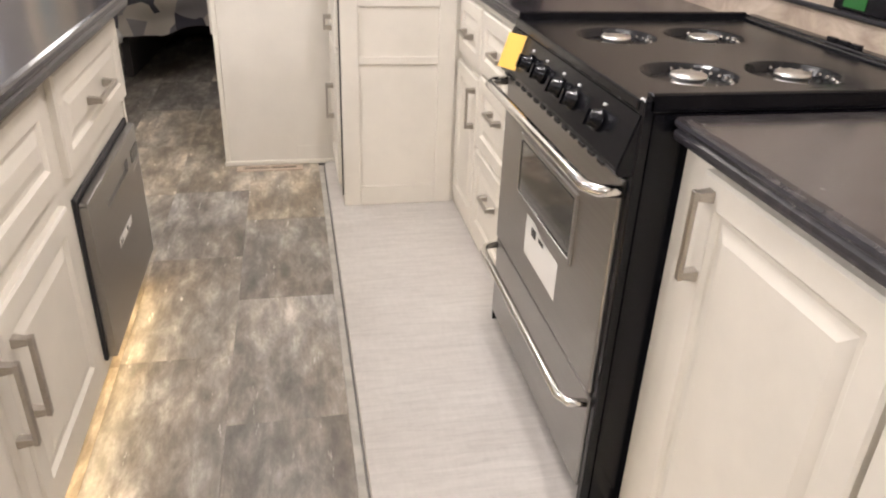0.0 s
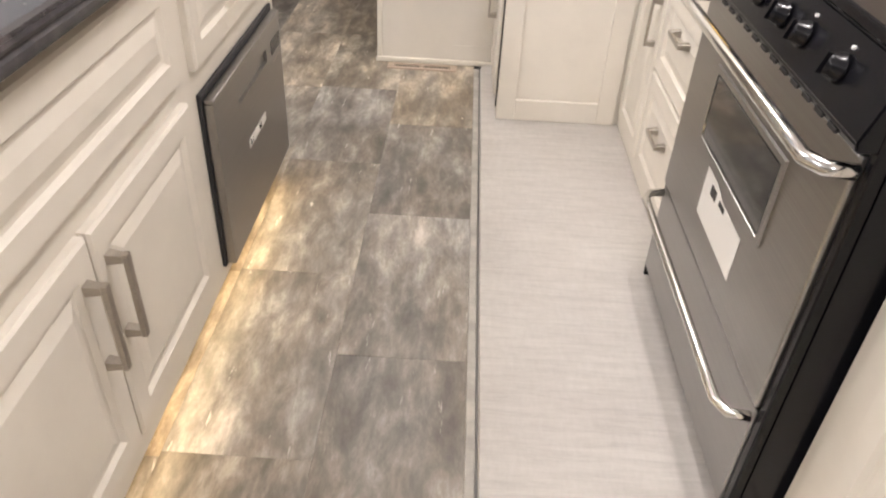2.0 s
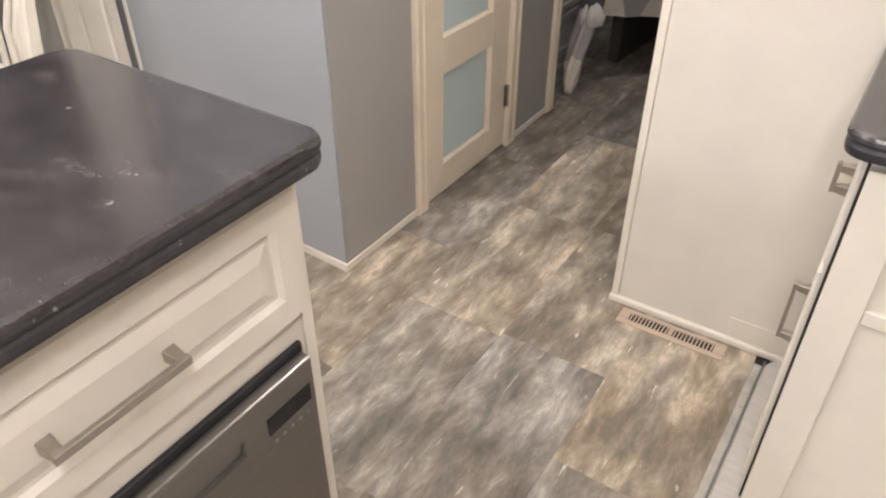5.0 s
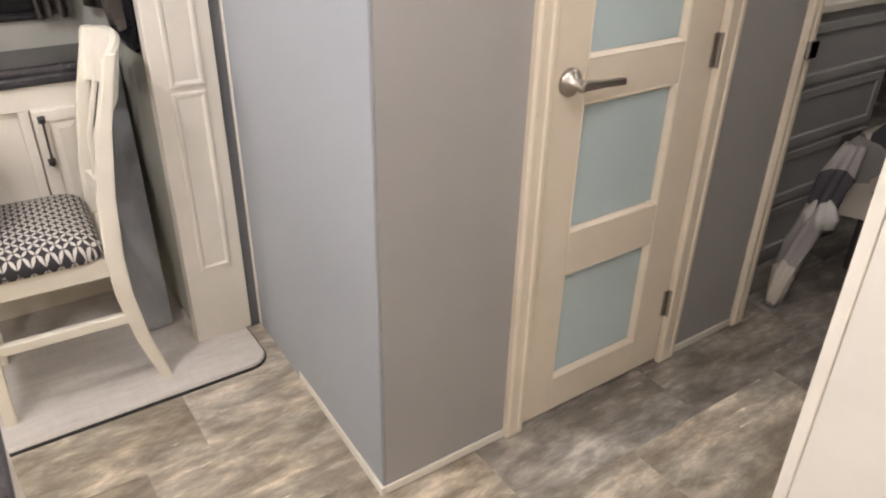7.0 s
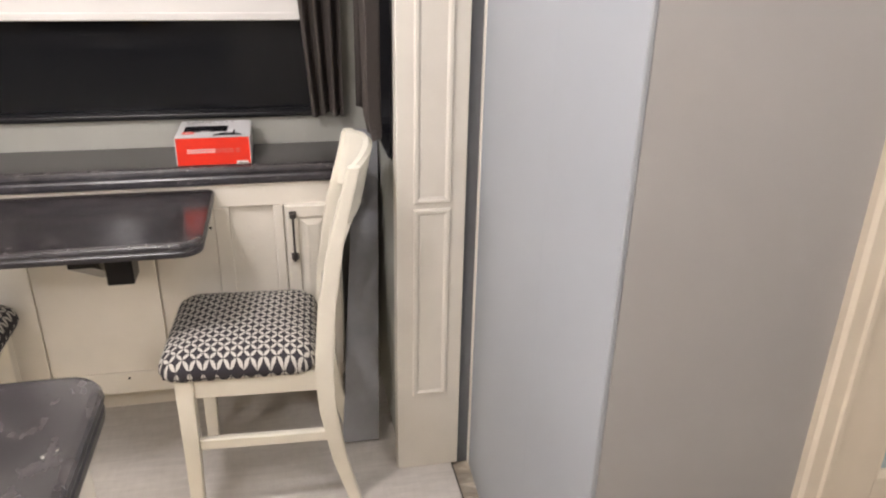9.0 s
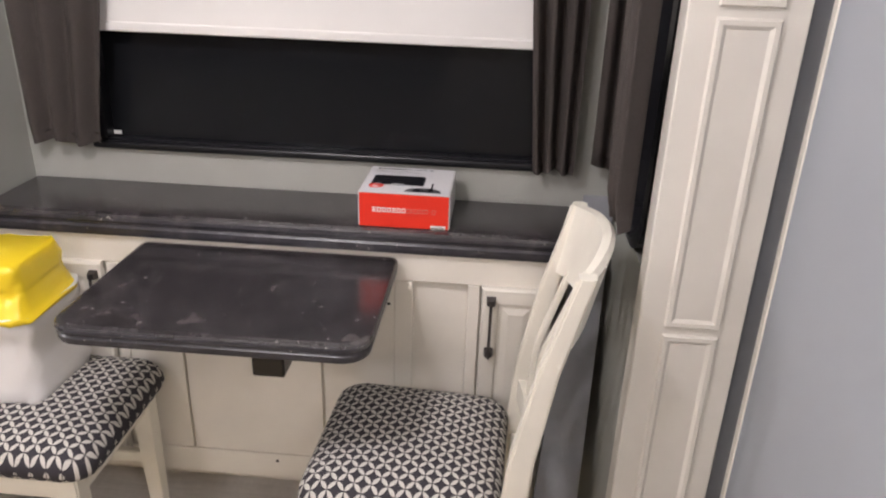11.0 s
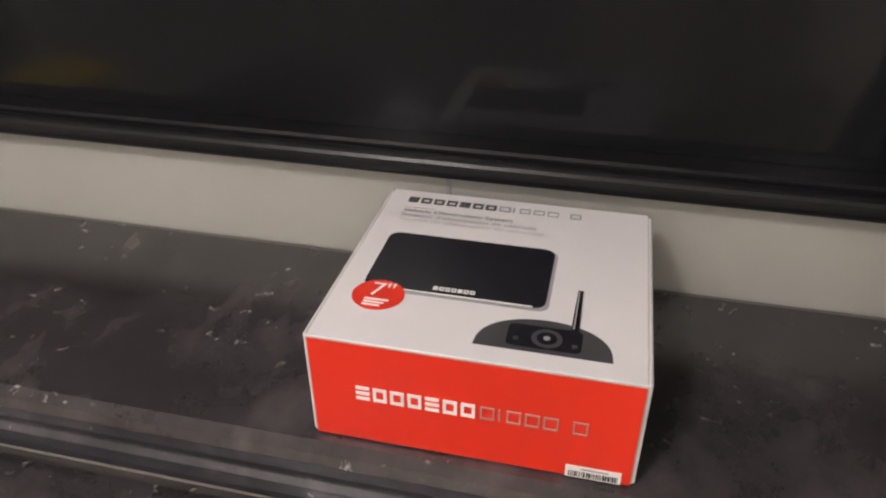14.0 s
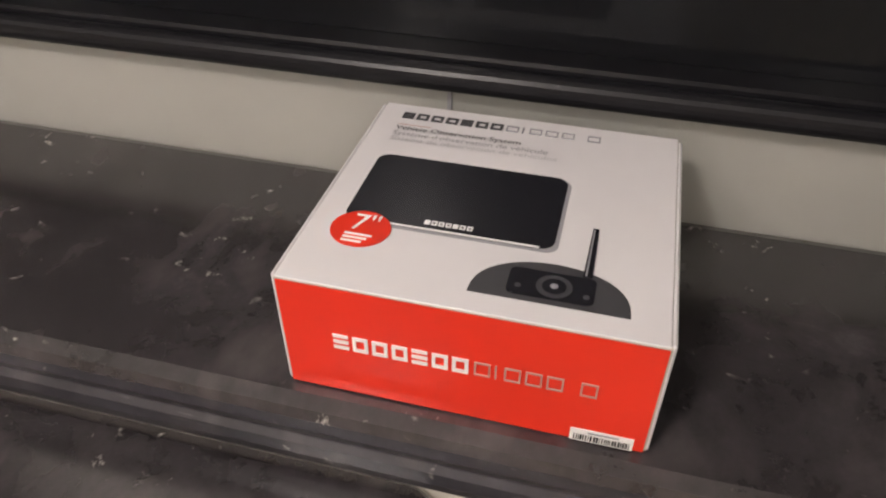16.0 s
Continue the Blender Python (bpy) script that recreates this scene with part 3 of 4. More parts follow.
# ---- bathroom door ----
JX = -1.037
d1 = thing("door_1", (JX, 4.90, 0.0), "cream bathroom door with three frosted glass panes, closed", "door", kind="structure")
for y0, y1 in ((4.585, 4.640), (5.172, 5.236)):
    part("casing", front((-1.0370, y0, 0.0), Y, X, y1 - y0, 2.07, ((0, 0), (0, 0.014), (0.006, 0.020), (0.016, 0.020), (0.020, 0.016), (0.026, 0.016))), M_DOOR, d1)
part("casing", box(-1.0368, -1.018, 4.6405, 5.1715, 2.012, 2.07, 0.004), M_DOOR, d1)
part("stop", box(-1.090, -1.050, 4.629, 4.6435, 0.0, 2.011), M_GAP, d1)
DX0, DX1 = -1.076, -1.034
LEAF = dict(y0=4.6445, y1=5.1685, z0=0.012, z1=2.005)
panes = ((0.118, 0.448), (0.558, 0.884), (0.976, 1.335), (1.445, 1.79))
gy0, gy1 = 4.742, 5.052
for y0, y1 in ((4.6445, gy0), (gy1, 5.1685)):
    part("stile", box(DX0, DX1, y0, y1, 0.012, 2.005, 0.0015, 1), M_DOOR, d1)
edges = [0.012] + [v for p in panes for v in p] + [2.005]
for z0, z1 in zip(edges[::2], edges[1::2]):
    part("rail", box(DX0, DX1 - 0.0006, gy0 + 0.0005, gy1 - 0.0005, z0, z1), M_DOOR, d1)
for z0, z1 in panes:
    pane = part("pane", box(-1.058, -1.052, gy0, gy1, z0, z1), M_FROST, d1, "pale frosted glass")
    bead = bmesh.new()
    for i, (aa, bb_) in enumerate((((gy0, z0), (gy1, z1)),)):
        lo = [[(x, y, z) for y, z in ((gy0 + k, z0 + k), (gy1 - k, z0 + k), (gy1 - k, z1 - k), (gy0 + k, z1 - k))] for k, x in ((0.0, -1.050), (0.0, -1.036), (0.004, -1.034), (0.012, -1.044), (0.012, -1.050))]
        rings(lo, False, False, bm=bead)
    part("glazing_bead", bead, M_DOOR, pane)
for z in (0.215, 0.945, 1.75):
    hg = tube([(-1.026, 5.1705, z - 0.042), (-1.026, 5.1705, z + 0.042)], 0.0055, 10)
    hg = box(-1.0345, -1.0315, 5.152, 5.190, z - 0.042, z + 0.042, bm=hg)
    part("hinge", hg, M_NICKEL, d1, "satin nickel hinge")
knob = lathe((DX1, 4.695, 0.938), X, ((0, 0.031), (0.004, 0.031), (0.012, 0.024), (0.016, 0.014), (0.045, 0.012), (0.050, 0.008)), 24)
rose = part("rosette", knob, M_NICKEL, d1, "satin nickel rosette", True)
lvr = rings([[(DX1 + 0.043 + dx, 4.695 + s, 0.938 + dz + drop) for dx, dz in ((-0.006, -h), (0.006, -h * 0.8), (0.006, h * 0.8), (-0.006, h))] for s, h, drop in ((-0.010, 0.012, 0), (0.02, 0.011, 0.0), (0.06, 0.008, -0.002), (0.10, 0.009, -0.004), (0.122, 0.008, -0.005))])
bmesh.ops.bevel(lvr, geom=lvr.edges[:], offset=0.002, segments=2, affect="EDGES")
part("lever", lvr, M_NICKEL, rose)

# bedroom doorway trim
d2 = thing("door_2", (-1.03, 5.56, 0.0), "cream jamb of the open bedroom doorway", "door", kind="structure")
part("casing", front((-1.0368, 5.525, 0.0), Y, X, 0.050, 2.05, ((0, 0), (0, 0.012), (0.006, 0.018), (0.020, 0.018), (0.024, 0.012))), M_DOOR, d2)
part("jamb", box(-1.100, -1.0372, 5.536, 5.574, 0.0, 2.05, 0.002, 1), M_DOOR, d2)
part("strike_plate", box(-1.020, -1.006, 5.530, 5.575, 0.875, 0.925, 0.003, 1), M_CHROME, d2, "dull metal latch")

# ---- floor register ----
vt = thing("floor_register", (-0.12, 4.487, 0.0), "tan plastic floor vent register in front of the tall cabinet", "vent")
VX0, VX1, VY0, VY1 = -0.268, 0.026, 4.458, 4.522
gr = box(VX0, VX1, VY0, 4.478, 0.0003, 0.005, 0.0015, 1)
gr = box(VX0, VX1, 4.510, VY1, 0.0003, 0.005, 0.0015, 1, bm=gr)
for a, b in ((VX0, -0.240), (-0.128, -0.116), (-0.004, VX1)):
    gr = box(a, b, 4.4785, 4.5095, 0.0003, 0.005, bm=gr)
part("frame", gr, M_VENT, vt)
part("backing", box(-0.240, -0.004, 4.4785, 4.5095, 0.0002, 0.0008), M_GAP, vt)
for x0 in (-0.239, -0.115):
    for k in range(11):
        part("slat", box(x0 + k * 0.0101 + 0.003, x0 + k * 0.0101 + 0.0065, 4.479, 4.509, 0.001, 0.004), M_VENT, vt)

# ---- tall cabinet at the end of the kitchen ----
tc = thing("tall_cabinet", (0.05, 4.9, 0.0), "cream floor-to-ceiling pantry cabinet with a flat end panel", "cabinet")
part("body", box(-0.312, 0.50, 4.548, 5.30, 0.0, CEIL - 0.004), M_PANEL, tc)
part("end_panel", box(-0.296, 0.40, 4.5435, 4.5478, 0.022, CEIL - 0.006), M_PANEL, tc)
part("corner_trim", box(-0.318, -0.297, 4.539, 4.556, 0.020, CEIL - 0.006, 0.003, 2), M_TRIM, tc)
part("base_trim", box(-0.322, 0.30, 4.532, 4.5475, 0.0005, 0.0215, 0.004, 2), M_TRIM, tc)
part("access_panel", box(0.006, 0.30, 4.5405, 4.5434, 0.024, 0.087, 0.001, 1), M_PANEL, tc)
part("drawer_front", front((-0.312, 5.28, 0.585), -Y, -X, 0.70, 0.30, RAISED), M_CAB, tc)
part("door", front((-0.312, 5.28, 0.895), -Y, -X, 0.70, 1.15, RAISED), M_CAB, tc)
structure("wall_hall_end", box(-0.27, 0.98, 5.301, 5.36, 0, CEIL), M_WALL2, "plain grey wall end", "wall")

# ---- peninsula cabinet ----
pn = thing("peninsula_cabinet", (0.6, 4.27, 0.012), "cream peninsula base cabinet with a framed end panel and doors", "cabinet")
part("body", box(0.186, 1.23, 4.019, 4.53, 0.012, 0.868), M_CAB, pn)
bm = front((0.184, 4.018, 0.013), X, -Y, 0.436, 0.835, ((0, 0), (0, 0.0045)))
part("end_frame_plate", bm, M_CAB, pn)
EP = 4.0134
for nm, (a, b, c, d) in dict(stile_l=(0.184, 0.250, 0.013, 0.848), stile_r=(0.553, 0.620, 0.013, 0.848), rail_top=(0.2505, 0.5525, 0.796, 0.848), rail_mid=(0.2505, 0.5525, 0.586, 0.614), rail_bottom=(0.2505, 0.5525, 0.013, 0.094)).items():
    part(nm.split("_")[0], box(a, b, EP - 0.010, EP, c, d, 0.0015, 1), M_CAB, pn)
dr = part("drawer_front", front((0.1855, 4.50, 0.640), -Y, -X, 0.44, 0.20, RAISED), M_CAB, pn)
part("handle", pull((0.166, 4.262, 0.665), (0.166, 4.262, 0.725), -X), M_NICKEL, dr, "square nickel pull")
dr = part("door", front((0.1855, 4.50, 0.085), -Y, -X, 0.44, 0.535, RAISED), M_CAB, pn)
part("handle", pull((0.166, 4.262, 0.305), (0.166, 4.262, 0.450), -X), M_NICKEL, dr, "square nickel pull")
part("gap_strip", box(0.1790, 0.1838, 4.030, 4.037, 0.05, 0.85), M_GAP, pn)
worktop("peninsula_worktop", 0.138, 1.239, 3.972, 4.535, 0.910, 0.040, (0.04, 0.003, 0.003, 0.003), "dark mottled stone-look worktop on the peninsula")

# ---- base cabinets beyond the stove ----
kb = thing("base_cabinet", (0.9, 3.56, 0.012), "cream base cabinet with raised-panel door and drawers", "cabinet")
part("body", box(0.645, 1.235, 3.084, 4.017, 0.012, 0.868), M_CAB, kb)
FX = 0.6445
fr_ = part("toe_board", box(0.637, 0.6448, 3.084, 4.016, 0.013, 0.055, 0.002, 1), M_CAB, kb)
dd = part("door", front((FX, 3.985, 0.065), -Y, -X, 0.325, 0.545, RAISED), M_CAB, kb)
part("handle", pull((0.625, 3.695, 0.430), (0.625, 3.695, 0.575), -X), M_NICKEL, dd, "square nickel pull")
dd = part("drawer_front", front((FX, 3.985, 0.640), -Y, -X, 0.325, 0.205, RAISED), M_CAB, kb)
part("handle", pull((0.625, 3.76, 0.735), (0.625, 3.88, 0.735), -X), M_NICKEL, dd, "square nickel pull")
for z0, z1 in ((0.065, 0.375), (0.385, 0.635), (0.645, 0.845)):
    dd = part("drawer_front", front((FX, 3.645, z0), -Y, -X, 0.50, z1 - z0, RAISED), M_CAB, kb)
    zc = {0.065: 0.265, 0.385: 0.555, 0.645: 0.745}[z0]
    part("handle", pull((0.625, 3.34, zc), (0.625, 3.46, zc), -X), M_NICKEL, dd, "square nickel pull")
worktop("kitchen_worktop", 0.618, 1.239, 3.083, 3.970, 0.909, 0.040, (0.003, 0.003, 0.003, 0.003), "dark mottled stone-look kitchen worktop")

# ---- near cabinet beside the stove ----
nc = thing("base_cabinet", (0.9, 1.2, 0.012), "cream base cabinet with tall raised-panel doors beside the stove", "cabinet")
part("body", box(0.647, 1.235, 0.2, 2.332, 0.012, 0.868), M_CAB, nc)
part("toe_board", box(0.640, 0.6468, 0.2, 2.331, 0.013, 0.060, 0.002, 1), M_CAB, nc)
for k, (a, hy) in enumerate(((2.240, 2.205), (1.795, 1.38), (1.335, 1.30))):
    dd = part("door", front((0.6465, a, 0.075), -Y, -X, 0.435, 0.775, RAISED), M_CAB, nc)
    part("handle", pull((0.627, hy, 0.675), (0.627, hy, 0.830), -X), M_NICKEL, dd, "square nickel pull")
nc.location.y -= 0.036
near_top = worktop("near_worktop", 0.612, 1.239, 0.2, 2.331, 0.910, 0.042, (0.003, 0.003, 0.014, 0.003), "dark mottled stone-look worktop beside the stove")

near_top.location.y -= 0.036

# ---- stove ----
SY0, SY1, SX = 2.338, 3.105, 0.565
st = thing("stove", (0.88, 2.72, 0.012), "stainless steel freestanding gas range with black cooktop", "stove")
part("body", box(SX + 0.020, 1.20, SY0, SY1, 0.03, 0.905), M_BLACK, st, "black enamelled sides")
for y in (SY0 + 0.012, SY1 - 0.04):
    part("foot", lathe((SX + 0.05, y + 0.012, 0.0125), Z, ((0, 0.016), (0.008, 0.016), (0.010, 0.009), (0.02, 0.009)), 12), M_RUBBER, st)
part("side_flange", box(SX - 0.001, SX + 0.0195, SY0, SY0 + 0.022, 0.03, 0.93, 0.003, 1), M_BLACK, st)
part("side_flange", box(SX - 0.001, SX + 0.0195, SY1 - 0.012, SY1, 0.03, 0.80, 0.003, 1), M_BLACK, st)
dw_ = part("drawer", box(SX - 0.006, SX + 0.0195, SY0 + 0.0225, SY1 - 0.0125, 0.070, 0.312, 0.004), M_STEEL, st)


def bowed(y0, y1, z, x, out, r):
    pts = [(x, y0, z), (x - out * 0.7, y0 + 0.006, z), (x - out, y0 + 0.035, z)]
    for k in range(1, 10):
        pts.append((x - out, y0 + 0.035 + (y1 - y0 - 0.07) * k / 10, z))
    pts += [(x - out, y1 - 0.035, z), (x - out * 0.7, y1 - 0.006, z), (x, y1, z)]
    return tube(pts, r, 12)


part("handle", bowed(SY0 + 0.03, SY1 - 0.02, 0.292, SX - 0.006, 0.050, 0.0095), M_CHROME, dw_, "tubular steel bar handle", True)
od = part("oven_door", box(SX - 0.010, SX + 0.0195, SY0 + 0.0225, SY1 - 0.0125, 0.320, 0.785, 0.005), M_STEEL, st)
part("handle", bowed(SY0 + 0.015, SY1 - 0.005, 0.765, SX - 0.010, 0.055, 0.012), M_CHROME, od, "tubular steel bar handle", True)
part("glass", box(SX - 0.0125, SX - 0.0105, 2.545, 2.915, 0.535, 0.668, 0.004, 1), M_OVENGLASS, od, "dark oven window")
lo = [[(SX - 0.0102 - d, y, z) for y, z in ((2.530 + i, 0.520 + i), (2.930 - i, 0.520 + i), (2.930 - i, 0.683 - i), (2.530 + i, 0.683 - i))] for i, d in ((0, 0), (0.002, 0.005), (0.012, 0.005), (0.015, 0.0))]
part("window_trim", rings(lo, False, False), M_STEEL, od)
lab = bmesh.new()
rings([[(x, y, z) for y, z in ((2.60, 0.395), (2.835, 0.400), (2.835, 0.505), (2.77, 0.505), (2.72, 0.49), (2.60, 0.488))] for x in (SX - 0.0105, SX - 0.0112)], bm=lab)
part("label_sheet", lab, M_PAPER, od, "torn white paper label")
part("label_print", box(SX - 0.0118, SX - 0.0113, 2.755, 2.79, 0.468, 0.490), M_INK, od)
part("label_print", box(SX - 0.0118, SX - 0.0113, 2.70, 2.735, 0.475, 0.486), M_INK, od)
# sloping control panel with knobs
cp = rings([[(SX + 0.02, y, 0.795), (SX - 0.028, y, 0.795), (SX - 0.032, y, 0.808), (SX - 0.002, y, 0.905), (SX + 0.02, y, 0.912)] for y in (SY0 + 0.004, SY1 - 0.004)])
bmesh.ops.bevel(cp, geom=cp.edges[:], offset=0.003, segments=2, affect="EDGES")
cpo = part("control_panel", cp, M_BLACK, st, "black sloping control panel")
KN = Vector((-0.955, 0, 0.295)).normalized()
for y in (2.47, 2.60, 2.69, 2.80, 2.90):
    c = Vector((SX - 0.018, y, 0.856))
    kb_ = part("knob", lathe(c, KN, ((0, 0.021), (0.006, 0.021), (0.008, 0.017), (0.022, 0.0155), (0.025, 0.012)), 18), M_BLACK, cpo, "black control knob", True)
    g = bmesh.new()
    rings([[c + KN * d + Vector((0, dy, 0)) + Vector((0.295, 0, 0.955)) * dz for dy, dz in ((-0.0035, -0.015), (0.0035, -0.015), (0.0035, 0.015), (-0.0035, 0.015))] for d in (0.020, 0.030)], bm=g)
    part("grip", g, M_BLACK, kb_)
    mk = c + Vector((0.295, 0, 0.955)) * 0.030 + KN * 0.002
    part("mark", lathe(mk - KN * 0.004, KN, ((0, 0.003), (0.0052, 0.003)), 8), M_WHITEINK, cpo)
for k in range(14):
    y = 2.40 + k * 0.048
    part("vent_slot", box(SX - 0.0315, SX - 0.0275, y, y + 0.026, 0.7945, 0.8005), M_GAP, cpo)
nc_, nu, nv = Vector((SX - 0.018, 3.0, 0.858)) + KN * 0.014, Vector((0.45, -0.893, 0.0)), Vector((0.30, 0.05, 0.953))
note = [nc_ + nu * a + nv * b for a, b in ((-0.031, -0.042), (0.031, -0.042), (0.031, 0.042), (-0.031, 0.042))]
part("sticky_note", rings([note, [p - Vector((0.0010, 0.0009, 0)) for p in note]]), M_YELLOW, cpo, "orange-yellow sticky note")
# cooktop with four burner wells
TZ = 0.922
bx = (0.745, 0.965)
by = (2.535, 2.885)
xs, ys = (SX + 0.012, 0.855, 1.185), (SY0 + 0.018, 2.715, SY1 - 0.014)
for i in (0, 1):
    for j in (0, 1):
        c, r, outer, mids = (bx[i], by[j]), 0.093, [], []
        for k in range(32):
            a = k * math.tau / 32
            dx, dy = math.cos(a), math.sin(a)
            tx = ((xs[i + 1] if dx > 0 else xs[i]) - c[0]) / dx if abs(dx) > 1e-6 else 1e9
            ty = ((ys[j + 1] if dy > 0 else ys[j]) - c[1]) / dy if abs(dy) > 1e-6 else 1e9
            s = min(tx, ty)
            outer.append((c[0] + dx * s, c[1] + dy * s, TZ))
        # the sheet's own corners
        for qx, qy in [(a, b) for a in xs[i:i + 2] for b in ys[j:j + 2]]:
            k = min(range(32), key=lambda n: (outer[n][0] - qx) ** 2 + (outer[n][1] - qy) ** 2)
            outer[k] = (qx, qy, TZ)
        lp = [outer] + [[(c[0] + math.cos(k * math.tau / 32) * rr, c[1] + math.sin(k * math.tau / 32) * rr, TZ + dz) for k in range(32)] for rr, dz in ((r + 0.002, 0.0), (r - 0.001, -0.001), (r - 0.006, -0.006), (r - 0.016, -0.020), (r - 0.030, -0.026), (0.045, -0.028))]
        ct = rings(lp, False, True)
        top = part("cooktop", ct, M_BLACK, st, "black enamelled cooktop with round burner wells")
rim = box(SX + 0.008, 1.20, SY0, SY0 + 0.0175, 0.906, 0.940, 0.004)
rim = box(SX + 0.008, 1.20, SY1 - 0.0135, SY1, 0.906, 0.940, 0.004, bm=rim)
rim = box(1.1855, 1.20, SY0 + 0.018, SY1 - 0.014, 0.906, 0.930, 0.004, bm=rim)
rim = box(SX - 0.004, SX + 0.0118, SY0 + 0.018, SY1 - 0.014, 0.906, 0.926, 0.004, bm=rim)
part("rim", rim, M_BLACK, top)
part("back_lip", box(1.2005, 1.232, SY0, SY1, 0.80, 0.934, 0.004), M_BLACK, st)
for y in (2.66, 2.70, 2.74):
    part("vent_louvre", box(1.202, 1.215, y, y + 0.03, 0.934, 0.944, 0.002, 1), M_BLACK, st)
for i in (0, 1):
    for j in (0, 1):
        c = (bx[i], by[j])
        bn = part("burner", lathe((c[0], c[1], TZ - 0.028), Z, ((0, 0.034), (0.010, 0.034), (0.013, 0.029), (0.018, 0.029), (0.020, 0.035), (0.027, 0.034), (0.029, 0.0)), 24), M_ALU, top, "bright aluminium burner head", True)
        # chrome dots on the far-right arc model the glints around the pan's perforations
        for ring, lift, size in ((0.070, -0.0225, 0.0045), (0.0815, -0.0125, 0.0040)):
            for k in range(12):
                a = radians(-75 + k * 14 + (7 if ring > 0.075 else 0))
                part("pan_glint", lathe((c[0] + math.cos(a) * ring, c[1] + math.sin(a) * ring, TZ + lift), Z, ((0, size * 1.2), (0.003, size), (0.0045, 0.0)), 8), M_CHROME, top)
st.location.y -= 0.028
# device with a green display and a shelf line on the backsplash
dv = thing("wall_display", (1.235, 2.72, 1.0), "small black control display with green digits on the backsplash", "display")
part("body", box(1.226, 1.2398, 2.61, 2.78, 0.999, 1.062, 0.004), M_BLACK, dv)
part("screen", box(1.2245, 1.2258, 2.675, 2.745, 1.008, 1.034), M_LED, dv, "dim green display")
structure("trim_backsplash", box(1.228, 1.2395, 0.2, 4.53, 0.985, 0.997, 0.003, 1), M_RUBBER, "thin dark joint strip along the backsplash", "trim")

# ---- island ----
IX, IXB, IY1 = -0.500, -0.985, 3.542
FXI = -0.4945
isl = thing("island_cabinet", (-0.74, 1.7, 0.0), "cream kitchen island cabinet with raised-panel drawers and doors", "cabinet")
part("body", box(IXB, IX, -0.2, IY1, 0.072, 0.874), M_CAB, isl)
part("toe_kick", box(IXB + 0.02, IX - 0.060, -0.2, IY1 - 0.03, 0.0, 0.0718), M_CAB, isl)
part("face_frame", box(IX + 0.0003, IX + 0.006, 3.520, IY1, 0.072, 0.873), M_CAB, isl)
part("light_strip", box(IX - 0.032, IX - 0.024, -0.2, IY1 - 0.04, 0.0640, 0.0716), M_STRIP, isl, "warm LED strip under the cabinet")
part("light_strip", box(IXB + 0.006, IXB + 0.014, -0.2, IY1 - 0.04, 0.0640, 0.0716), M_STRIP, isl, "warm LED strip under the cabinet")
# drawer above the dishwasher
dd = part("drawer_front", front((FXI - 0.005, 2.868, 0.615), Y, X, 0.660, 0.226, RAISED), M_CAB, isl)
part("handle", pull((-0.4805, 3.095, 0.722), (-0.4805, 3.285, 0.722), X, 0.030, 0.014, 0.009), M_NICKEL, dd, "square nickel pull")
# false drawer and doors of the sink base
part("drawer_front", front((FXI - 0.005, 1.885, 0.630), Y, X, 0.905, 0.205, RAISED), M_CAB, isl)
for a, hy in ((1.885, 2.300), (2.345, 2.378)):
    dd = part("door", front((FXI - 0.005, a, 0.142), Y, X, 0.452, 0.438, RAISED), M_CAB, isl)
    part("handle", pull((-0.4805, hy, 0.356), (-0.4805, hy, 0.524), X, 0.030, 0.014, 0.009), M_NICKEL, dd, "square nickel pull")
for a in (0.93, 0.0):
    part("drawer_front", front((FXI - 0.005, a, 0.630), Y, X, 0.905, 0.205, RAISED), M_CAB, isl)
    part("door", front((FXI - 0.005, a, 0.142), Y, X, 0.45, 0.438, RAISED), M_CAB, isl)
    part("door", front((FXI - 0.005, a + 0.455, 0.142), Y, X, 0.45, 0.438, RAISED), M_CAB, isl)
worktop("island_worktop", -1.028, -0.437, -0.25, 3.572, 0.918, 0.044, (0.003, 0.003, 0.045, 0.045), "dark mottled stone-look island worktop with rounded corners")

# dishwasher drawer
DY0, DY1 = 2.895, 3.500
dw = thing("dishwasher", (-0.49, 3.2, 0.10), "stainless steel single-drawer dishwasher built into the island", "dishwasher")
part("surround", box(IX + 0.0005, IX + 0.010, DY0 - 0.010, DY1 + 0.006, 0.112, 0.556, 0.002, 1), M_RUBBER, dw, "black rubber seal")
fp = bmesh.new()
FXD = IX + 0.0105
# front sheet with a pocket grip
gy_0, gy_1, gz0, gz1 = 3.065, 3.345, 0.452, 0.487
box(FXD, FXD + 0.020, DY0, gy_0, 0.118, 0.530, bm=fp)
box(FXD, FXD + 0.020, gy_1, DY1, 0.118, 0.530, bm=fp)
box(FXD, FXD + 0.020, gy_0, gy_1, 0.118, gz0, bm=fp)
box(FXD, FXD + 0.020, gy_0, gy_1, gz1, 0.530, bm=fp)
bmesh.ops.remove_doubles(fp, verts=fp.verts, dist=0.00001)
dwf = part("front_panel", fp, M_STEEL, dw)
part("grip_recess", box(FXD, FXD + 0.011, gy_0 + 0.0005, gy_1 - 0.0005, gz0 + 0.0005, gz1 - 0.0005), M_STEEL, dwf)
part("top_edge", box(FXD + 0.0, FXD + 0.022, DY0, DY1, 0.5305, 0.541, 0.003), M_STEEL, dw)
part("display", box(FXD + 0.0202, FXD + 0.0212, 3.392, 3.490, 0.450, 0.487), M_INK, dw, "black display window")
for k in range(5):
    part("button", lathe((FXD + 0.0198, 3.405 + k * 0.018, 0.428), X, ((0, 0.004), (0.0015, 0.004), (0.002, 0.003)), 10), M_NICKEL, dw)
